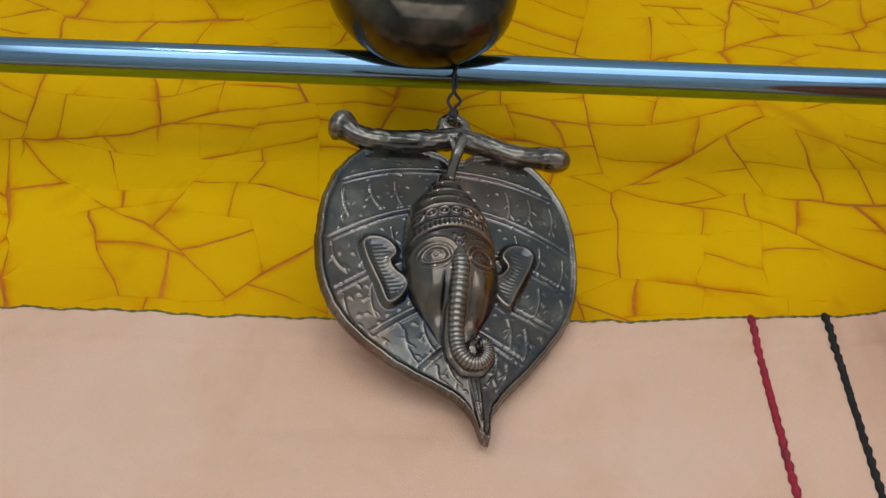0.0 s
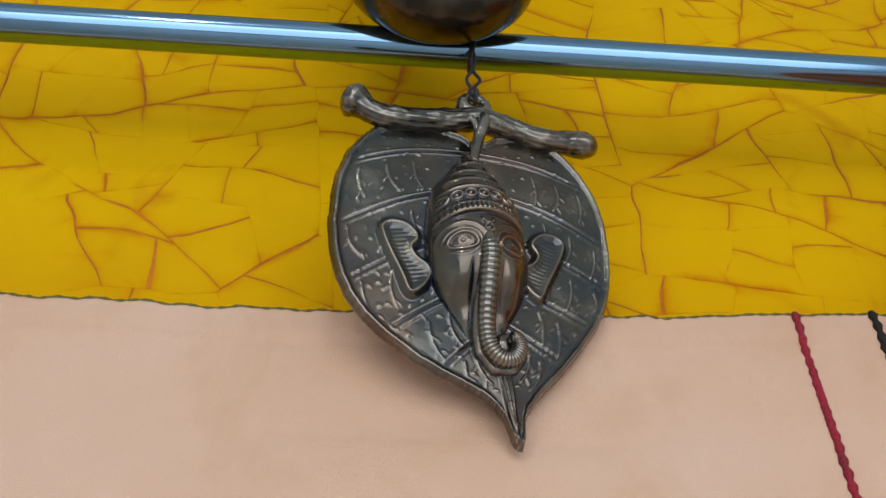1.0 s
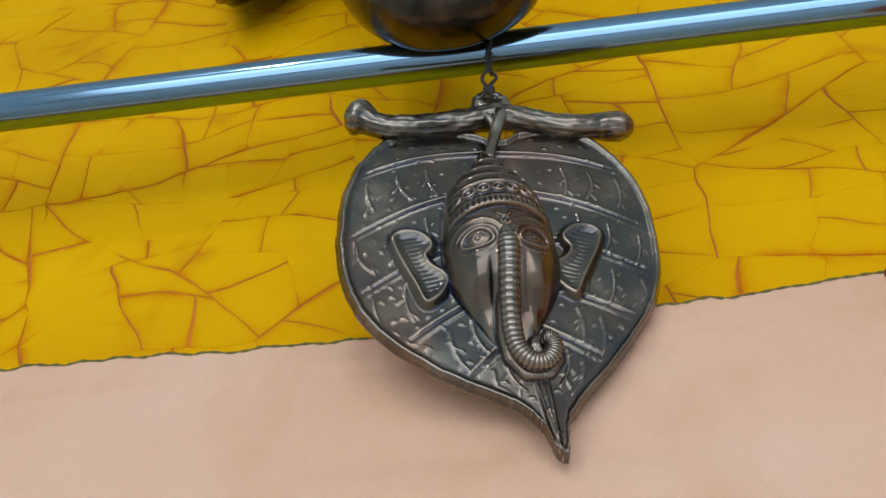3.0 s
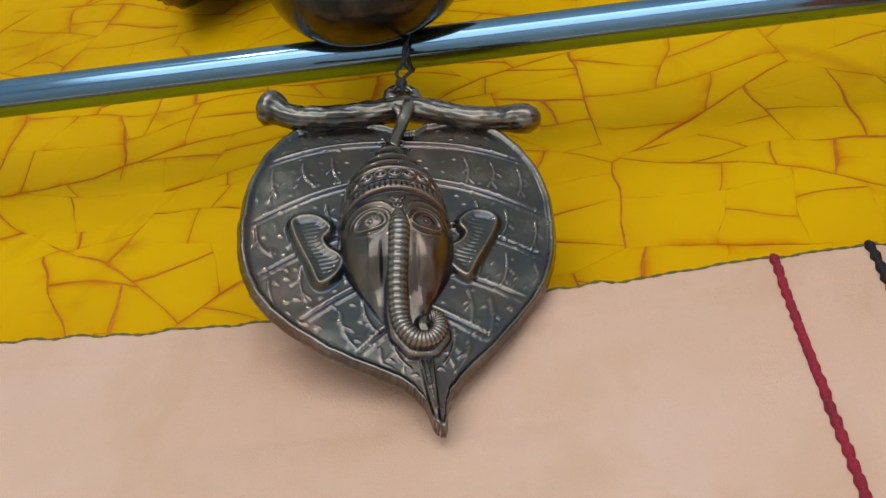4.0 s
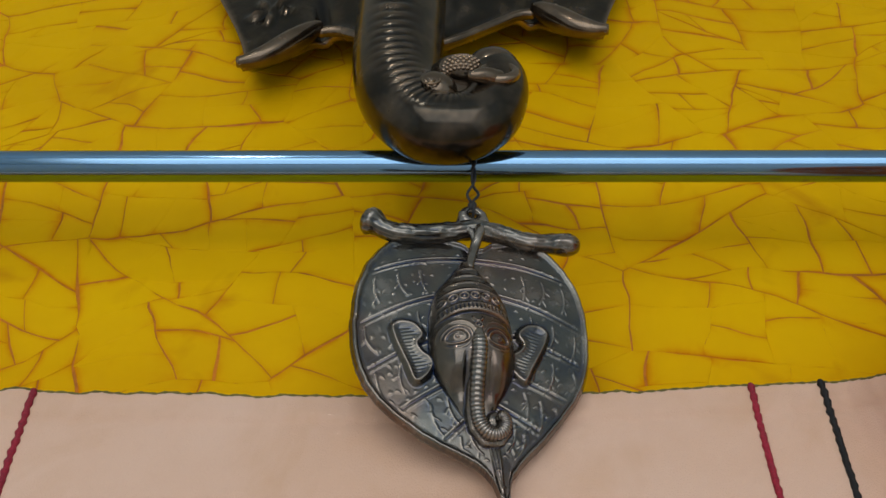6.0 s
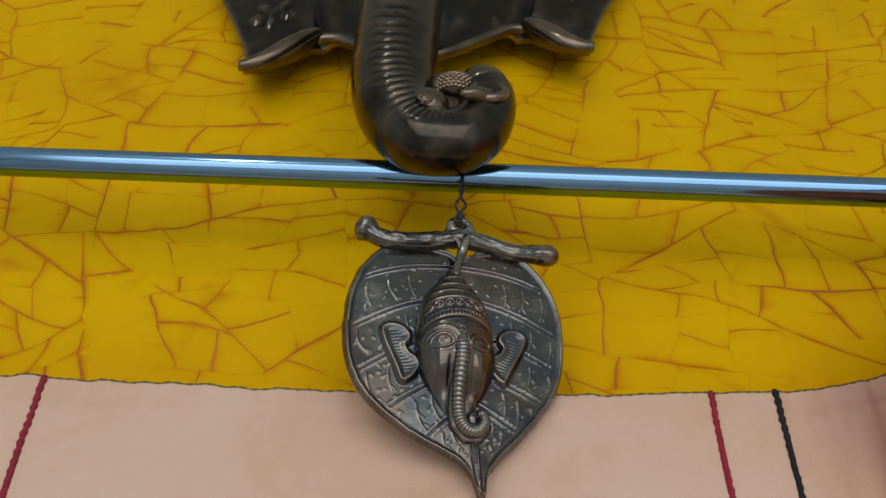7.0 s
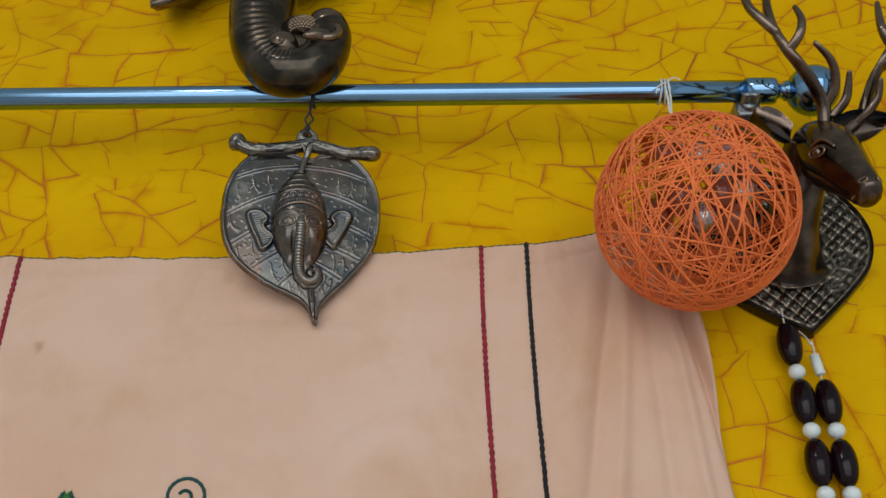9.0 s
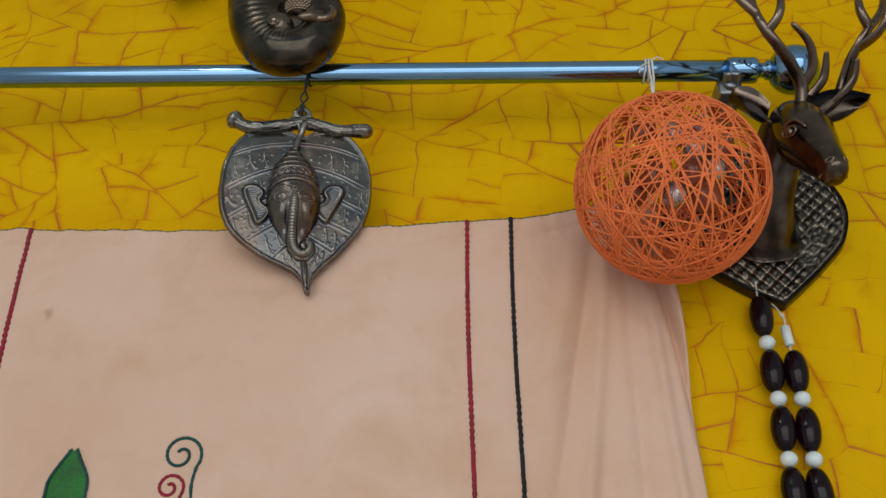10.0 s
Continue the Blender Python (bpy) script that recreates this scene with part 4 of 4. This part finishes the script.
def plaque_mesh():
    """A leaf-shaped board with a quilted face."""
    bm = bmesh.new()
    rim = curve_points([(0.013, -0.1085, 0), (0.019, -0.104, 0), (0.038, -0.087, 0), (0.066, -0.060, 0), (0.095, -0.026, 0), (0.106, 0.012, 0), (0.099, 0.046, 0), (0.078, 0.078, 0), (0.045, 0.098, 0), (0.0, 0.106, 0), (-0.045, 0.098, 0), (-0.078, 0.078, 0), (-0.099, 0.046, 0), (-0.106, 0.012, 0), (-0.095, -0.026, 0), (-0.060, -0.064, 0), (-0.020, -0.092, 0), (0.006, -0.1055, 0)], 220, closed=True)
    rings = []
    for i in range(1, 71):
        s = i / 70
        row = []
        for p in rim:
            x, z = s * p.x, s * p.y
            c = 0.0168
            u, v = (x + z) / c, (x - z) / c
            quilt = abs(math.sin(u * math.pi / 1.0)) * abs(math.sin(v * math.pi / 1.0))
            border = smooth01(0.90, 0.94, s)
            y = -0.012 - 0.0055 * quilt ** 0.4 * (1 - border) * smooth01(0.40, 0.46, s) - 0.006 * gauss(s - 0.965, 0.03) + 0.008 * smooth01(0.97, 1.0, s)
            y -= 0.006 * gauss(s - 0.42, 0.03) + 0.004 * (1 - s)
            # flower scrolls cast over the quilting
            for cx, cz, big in FLOWERS:
                r, t = math.hypot(x - cx, z - cz) / big, math.atan2(z - cz, x - cx)
                if r < 1.3:
                    y = y + (-0.0145 - y) * smooth01(1.25, 0.95, r)
                    y -= 0.0020 * gauss(r - 0.62 - 0.16 * math.cos(5 * t + cx * 90), 0.12) + 0.0018 * gauss(r, 0.18)
            row.append(bm.verts.new((PX + x, y, 1.952 + z)))
        rings.append(row)
    k = len(rim)
    for a, b in zip(rings, rings[1:]):
        for j in range(k):
            bm.faces.new((a[j], a[(j + 1) % k], b[(j + 1) % k], b[j]))
    back = [bm.verts.new((v.co.x, -0.003, v.co.z)) for v in rings[-1]]
    for j in range(k):
        bm.faces.new((rings[-1][j], rings[-1][(j + 1) % k], back[(j + 1) % k], back[j]))
    return bm


def deer_parts():
    """Neck and head in one, and the ears, eyes and antlers."""
    bm, extra = bmesh.new(), []
    neck = curve_points([(0.517, -0.010, 1.935), (0.517, -0.035, 1.945), (0.520, -0.060, 1.965), (0.526, -0.085, 1.992), (0.534, -0.112, 2.014)], 60)
    sweep(bm, neck, lambda s, a: (0.041 - 0.012 * smooth01(0, 0.5, s) - 0.003 * s + 0.006 * gauss(s, 0.08)) * (1 + 0.02 * math.sin(9 * a + 5 * s) * (1 - s)), 36)
    # head from the poll to the muzzle, facing out and down
    head = curve_points([(0.538, -0.090, 2.026), (0.538, -0.104, 2.022), (0.5385, -0.122, 2.003), (0.5385, -0.138, 1.978), (0.5385, -0.152, 1.953), (0.5385, -0.163, 1.932), (0.539, -0.171, 1.916), (0.539, -0.176, 1.904), (0.539, -0.180, 1.896), (0.539, -0.182, 1.892)], 90)
    girth = steps((0.006, 0.021, 0.0268, 0.0278, 0.0238, 0.0194, 0.0166, 0.0150, 0.0118, 0.0035))
    sweep(bm, head, lambda s, a: girth(s) * (1 + 0.08 * math.cos(2 * a) * smooth01(0.3, 0.7, s) - 0.05 * gauss(math.cos(a) + 0.2, 0.4) * smooth01(0.3, 0.5, s)), 36)
    # jaw and lips
    sweep(bm, curve_points([(0.534, -0.108, 1.996), (0.536, -0.128, 1.966), (0.538, -0.149, 1.937), (0.539, -0.162, 1.916), (0.539, -0.169, 1.905), (0.539, -0.173, 1.899)], 50), (lambda w: lambda s, a: w(s))(steps((0.018, 0.0200, 0.0165, 0.0128, 0.0112, 0.003))), 24)
    sweep(bm, [(0.539 + 0.0128 * math.sin(t), -0.1705 - 0.0105 * math.cos(t), 1.8985 + 0.001 * math.cos(t)) for t in np.linspace(-1.6, 1.6, 26)], 0.0012, 8)
    # nostrils, eyes with lids and brow
    for s in (-1, 1):
        sweep(bm, [(0.5392 + s * 0.0075 + 0.0028 * math.cos(t), -0.1885 + 0.0028 * math.cos(t) * s, 1.9065 + 0.0022 * math.sin(t)) for t in np.linspace(0, 2 * math.pi, 20, endpoint=False)], 0.0010, 8, closed=True)
        ex = Vector((0.5385 + s * 0.0228, -0.150 + 0.004 * s, 1.967))
        extra.append(("eye", ball(bmesh.new(), ex, 0.0062, (0.8, 1, 0.9), 20)))
        sweep(bm, [ex + Vector((s * (0.0012 - 0.0035 * math.cos(t) * -1), 0.0088 * math.cos(t) - 0.002, 0.0056 * math.sin(t) + 0.003 * math.cos(t))) for t in np.linspace(0, 2 * math.pi, 30, endpoint=False)], 0.0014, 8, closed=True)
        sweep(bm, curve_points([ex + Vector((s * 0.001, 0.012, 0.012)), ex + Vector((s * 0.0, 0.0, 0.0125)), ex + Vector((-s * 0.004, -0.011, 0.008)), ex + Vector((-s * 0.009, -0.018, -0.006))], 24), lambda q, a: 0.0025 - 0.0012 * q, 10)
        # cupped ear
        root, tip = Vector((0.538 + s * 0.019, -0.100, 2.028)), Vector((0.538 + s * 0.092, -0.100, 2.050))
        if s < 0:
            tip = Vector((0.478, -0.108, 2.052))
        grid, cup = [], bmesh.new()
        for i in range(19):
            f = i / 18
            c = root.lerp(tip, f)
            wd = 0.0205 * math.sin(math.pi * min(1, 0.12 + 0.88 * f) ** 0.85) + 0.0015
            for lay in (0, 1):
                grid.append([cup.verts.new(c + Vector((0, -0.012 + 0.018 * (1 - q * q) + 0.002 * lay - 0.004, wd * q))) for q in (-1, -0.6, -0.2, 0.2, 0.6, 1)])
        for i in range(18):
            for q in range(5):
                for lay in (0, 1):
                    a, b = grid[2 * i + lay], grid[2 * i + 2 + lay]
                    cup.faces.new((a[q], a[q + 1], b[q + 1], b[q]))
            for q in (0, 5):
                cup.faces.new((grid[2 * i][q], grid[2 * i + 1][q], grid[2 * i + 3][q], grid[2 * i + 2][q]))
        extra.append(("ear", cup))
        # antler: beam with tines
        horn = bmesh.new()
        if s < 0:
            beam = [(0.556, -0.100, 2.036), (0.560, -0.108, 2.070), (0.553, -0.112, 2.100), (0.545, -0.110, 2.132), (0.537, -0.104, 2.164), (0.530, -0.098, 2.212), (0.536, -0.094, 2.270), (0.556, -0.090, 2.335)]
            tines = [[(0.560, -0.108, 2.070), (0.571, -0.116, 2.088), (0.574, -0.120, 2.112), (0.572, -0.118, 2.138), (0.562, -0.114, 2.166)],
                     [(0.566, -0.106, 2.056), (0.582, -0.112, 2.076), (0.588, -0.114, 2.096), (0.592, -0.114, 2.120)],
                     [(0.537, -0.104, 2.164), (0.550, -0.110, 2.182), (0.556, -0.112, 2.204), (0.554, -0.110, 2.226)],
                     [(0.532, -0.100, 2.196), (0.516, -0.106, 2.212), (0.506, -0.106, 2.234), (0.506, -0.104, 2.280), (0.522, -0.100, 2.340)]]
        else:
            beam = [(0.560, -0.096, 2.034), (0.584, -0.100, 2.046), (0.602, -0.102, 2.064), (0.614, -0.102, 2.098), (0.628, -0.100, 2.134), (0.650, -0.096, 2.174), (0.676, -0.090, 2.214), (0.694, -0.082, 2.270)]
            tines = [[(0.590, -0.100, 2.050), (0.603, -0.114, 2.058), (0.614, -0.120, 2.074), (0.620, -0.122, 2.100)],
                     [(0.630, -0.100, 2.138), (0.650, -0.112, 2.150), (0.664, -0.116, 2.176), (0.668, -0.116, 2.206)],
                     [(0.652, -0.096, 2.178), (0.644, -0.102, 2.200), (0.648, -0.104, 2.238)]]
        sweep(horn, curve_points(beam, 50), lambda q, a: (0.0076 - 0.0034 * q) * (1 + 0.06 * math.sin(5 * a + 30 * q)) + 0.003 * gauss(q, 0.04), 14)
        for tine in tines:
            sweep(horn, curve_points(tine, 22), lambda q, a: 0.0056 - 0.0030 * q * q, 12)
        # the antlers sweep forward as they rise
        for v in horn.verts:
            v.co += smooth01(2.04, 2.20, v.co.z) * Vector((-0.024, -0.060, -0.066))
        extra.append(("antler", horn))
    return [("head", bm)] + extra


deer_ornament = thing("deer_ornament", "dark bronze deer head on a quilted leaf plaque", "wall ornament")
part("plaque", plaque_mesh(), QUILT, deer_ornament, "quilted bronze leaf plaque")
(first, head_bm), *rest = deer_parts()
deer_head = part(first, head_bm, DEER, deer_ornament)
for name, bm in rest:
    part(name, bm, DEER, deer_head)

# ---- bead strings under the plaque ----
bead_string = thing("bead_string", "hanging strings of dark oval and white round beads", "bead garland")


dark = part("dark_bead", lathe(bmesh.new(), [(max(0.0025, 0.0122 * math.sin(t) ** 0.85), -0.0235 * math.cos(t)) for t in np.linspace(0.05, math.pi - 0.05, 22)], 28), DARK_BEAD, bead_string, "glossy dark oval bead")
white = part("white_bead", lathe(bmesh.new(), [(max(0.0015, 0.0083 * math.sin(t)), -0.0078 * math.cos(t)) for t in np.linspace(0.05, math.pi - 0.05, 14)], 24), WHITE_BEAD, bead_string, "white round bead")
tube = part("tube_bead", lathe(bmesh.new(), [(0.0035, -0.0115), (0.0048, -0.0105), (0.005, 0), (0.0048, 0.0105), (0.0035, 0.0115)], 20), WHITE_BEAD, bead_string, "white tube bead")
BY = -0.0175


def place(ob, x, z, lean, first):
    o = ob if first else ob.copy()
    if not first:
        scene.collection.objects.link(o)
    o.matrix_local = pose(x, BY - 0.002 * random.random(), z, random.uniform(-2, 2), lean, 0)


random.seed(5)
first_dark = first_white = True
for k, x in enumerate((0.4995, 0.5235)):
    for i in range(7):
        z = 1.829 - 0.0622 * i
        if not (k == 1 and i == 0):
            place(dark, x + 0.001 * math.sin(i), z - (0.001 if k else 0), random.uniform(-4, 4), first_dark)
            first_dark = False
            place(white, x + 0.001 * math.sin(i + 0.5), z - 0.0311, 0, first_white)
            first_white = False
place(tube, 0.5225, 1.806, -4, True)
part("string", sweep(bmesh.new(), curve_points([(0.508, -0.010, 1.850), (0.4995, BY, 1.842), (0.4995, BY, 1.40)], 20), 0.0009, 6), WHITE_YARN, bead_string)
part("string", sweep(bmesh.new(), curve_points([(0.516, -0.010, 1.849), (0.521, BY, 1.83), (0.5235, BY, 1.79), (0.5235, BY, 1.40)], 20), 0.0009, 6), WHITE_YARN, bead_string)

# ---- crackle plates of the wall ----
undercoat = part("undercoat", box(bmesh.new(), -1.0, 1.2, -0.0010, -0.0001, 1.25, 2.85), RUST, wall_north, "rust-red undercoat in the joints", smooth=False)
PX0, PX1, PZ0, PZ1 = -0.99, 1.19, 1.27, 2.83
rng = random.Random(23)
# crackle: large cells round scattered seeds, each broken across and again until its pieces are small
STRETCH = 1.4
SEEDS = []
z, row = PZ0 - 0.2, 0
while z < PZ1 + 0.2:
    x = PX0 - 0.25 + (0.10 if row % 2 else 0.0)
    while x < PX1 + 0.25:
        SEEDS.append(((x + rng.uniform(-0.07, 0.07)) / STRETCH, z + rng.uniform(-0.05, 0.05)))
        x += 0.20
    z, row = z + 0.14, row + 1
STYLE = {}


def cell(n):
    """The polygon round a seed; each corner carries the name of the side that follows it."""
    cx, cz = SEEDS[n]
    poly = [(cx - 1, cz - 1, None), (cx + 1, cz - 1, None), (cx + 1, cz + 1, None), (cx - 1, cz + 1, None)]
    for k, (ox, oz) in enumerate(SEEDS):
        nx, nz = ox - cx, oz - cz
        if k == n or abs(nx) > 0.5 or abs(nz) > 0.5:
            continue
        far = (nx * (cx + ox) + nz * (cz + oz)) / 2
        out = []
        for (ax, az, m), (bx, bz, _) in zip(poly, poly[1:] + poly[:1]):
            da, db = nx * ax + nz * az - far, nx * bx + nz * bz - far
            t = da / (da - db) if da != db else 0.0
            cut = (ax + t * (bx - ax), az + t * (bz - az))
            if da <= 0:
                out.append((ax, az, m))
                if db > 0:
                    out.append((*cut, (min(n, k), max(n, k))))
            elif db <= 0:
                out.append((*cut, m))
        poly = out
    return [(x * STRETCH, z, m) for x, z, m in poly]


def style(m):
    if m not in STYLE:
        r = random.Random(str(m))
        STYLE[m] = (r.uniform(0.0008, 0.0021), r.random(), r.uniform(0, 100), r.random(), r.choice((-1, 1)))
    return STYLE[m]


def joint(m, x, z):
    """Width of a joint and its stain at a place: it swells and fades out here and there."""
    wide, kind, seed, st, _ = style(m)
    n = 0.5 + 0.8 * noise.noise((x * 19 + seed, z * 19, seed))
    w = wide * max(0.0, min(1.3, (n + (0.28 if kind > 0.30 else -0.45)) * 1.5 - 0.45))
    return (w if w > 0.0003 else 0.0), min(1.0, (st * 0.9 + 0.25) * (n + 0.25))


def broken(poly, name, r):
    """Break a piece across its longer way, at a slant, until it is small enough."""
    xs, zs = [p[0] for p in poly], [p[1] for p in poly]
    w, h = (max(xs) - min(xs)) / STRETCH, max(zs) - min(zs)
    if max(w, h) < r.uniform(0.046, 0.068):
        return [poly]
    a = r.gauss(0, 0.30) + (0 if w > h else math.pi / 2)
    nx, nz = math.cos(a), math.sin(a)
    reach = [nx * x + nz * z for x, z, _ in poly]
    far = min(reach) + (max(reach) - min(reach)) * r.uniform(0.38, 0.62)
    out = []
    for side in (1, -1):
        half = []
        for (ax, az, m), (bx, bz, _) in zip(poly, poly[1:] + poly[:1]):
            da, db = side * (nx * ax + nz * az - far), side * (nx * bx + nz * bz - far)
            t = da / (da - db) if da != db else 0.0
            if da <= 0:
                half.append((ax, az, m))
                if db > 0:
                    half.append((ax + t * (bx - ax), az + t * (bz - az), name))
            elif db <= 0:
                half.append((ax + t * (bx - ax), az + t * (bz - az), m))
        out += broken(half, name + (side,), r)
    return out


pieces = []
for n in range(len(SEEDS)):
    for poly in broken(cell(n), ("crack", n), rng):
        cx, cz = sum(p[0] for p in poly) / len(poly), sum(p[1] for p in poly) / len(poly)
        if PX0 < cx < PX1 and PZ0 < cz < PZ1:
            pieces.append(poly)


def warp(x, z):
    v = noise.noise_vector((x * 4.6 + 3, z * 4.6, 2.2)) * 0.030 + noise.noise_vector((x * 11, z * 11, 0.7)) * 0.0160 + noise.noise_vector((x * 42, z * 42, 4.7)) * 0.0030
    return x + v.x, z + v.y


def plate_data(poly, n):
    """Vertices, faces and stain of one plate with a soft, slightly uneven edge."""
    r = random.Random(n)
    px, pz = sum(p[0] for p in poly) / len(poly), sum(p[1] for p in poly) / len(poly)
    pts, tint0 = [], []
    for i, (ax, az, m) in enumerate(poly):
        bx, bz, _ = poly[(i + 1) % len(poly)]
        _, _, pm = poly[i - 1]
        dx, dz = bx - ax, bz - az
        L = math.hypot(dx, dz)
        if L < 1e-6:
            continue
        ex, ez = ax - poly[i - 1][0], az - poly[i - 1][1]
        E = math.hypot(ex, ez) or 1.0
        na, nb = (-dz / L, dx / L), (-ez / E, ex / E)
        w0, s0 = joint(m, ax, az)
        w1, s1 = joint(pm, ax, az)
        # the corner moves in along both sides
        det = na[0] * nb[1] - na[1] * nb[0]
        if abs(det) > 0.3:
            ox, oz = (w0 / 2 * nb[1] - w1 / 2 * na[1]) / det, (w1 / 2 * na[0] - w0 / 2 * nb[0]) / det
        else:
            ox, oz = na[0] * w0 / 2, na[1] * w0 / 2
        pts.append((ax + ox, az + oz))
        tint0.append(max(s0 * (w0 > 0), s1 * (w1 > 0)) * (0.75 + 0.25 * r.random()))
        for k in (range(1, 4) if L > 0.012 else ()):
            t = k / 4
            x, z = ax + t * dx, az + t * dz
            w, s = joint(m, x, z)
            shade = s * (w > 0) * (1.0 if style(m)[4] * (na[1] + 0.5 * na[0]) > 0 else 0.3)
            pts.append((x + na[0] * w / 2, z + na[1] * w / 2))
            tint0.append(shade)
    k = len(pts)
    lift = -0.0015 - 0.0002 * r.random()
    tx, tz = r.uniform(-0.004, 0.004), r.uniform(-0.005, 0.005)
    verts, faces, tint = [], [], []
    for f, y, s in ((1.0, -0.0011, 1.0), (0.995, lift + 0.0002, 1.0), (0.92, lift, 0.55), (0.76, lift, 0.16), (0.48, lift, 0.0)):
        for (x, z), st in zip(pts, tint0):
            xx, zz = warp(px + (x - px) * f, pz + (z - pz) * f)
            verts.append((xx, y + (tx * (xx - px) + tz * (zz - pz) if s < 1 or f < 1 else 0), zz))
            tint.append(min(1.0, st * s))
    for a in range(4):
        for i in range(k):
            j = (i + 1) % k
            faces.append((a * k + i, a * k + j, (a + 1) * k + j, (a + 1) * k + i))
    faces.append(tuple(range(4 * k, 5 * k)))
    return verts, faces, tint, px, pz


def plate_object(name, verts, faces, tint):
    me = bpy.data.meshes.new(name)
    me.from_pydata(verts, [], faces)
    me.attributes.new("stain", "FLOAT", "POINT").data.foreach_set("value", tint)
    me.materials.append(YELLOW)
    ob = new(name, me)
    ob.parent = wall_north
    return ob


plates = [plate_data(p, n) for n, p in enumerate(pieces)]
plates.sort(key=lambda d: max(abs(d[3] - 0.02) / 0.48, abs(d[4] - 2.13) / 0.26))
for d in plates[:300]:
    plate_object("plate", *d[:3])
av, af, at = [], [], []
for d in plates[300:]:
    o = len(av)
    av += d[0]
    af += [tuple(i + o for i in f) for f in d[1]]
    at += d[2]
tagged(plate_object("outer_plates", av, af, at), kind="stuff")
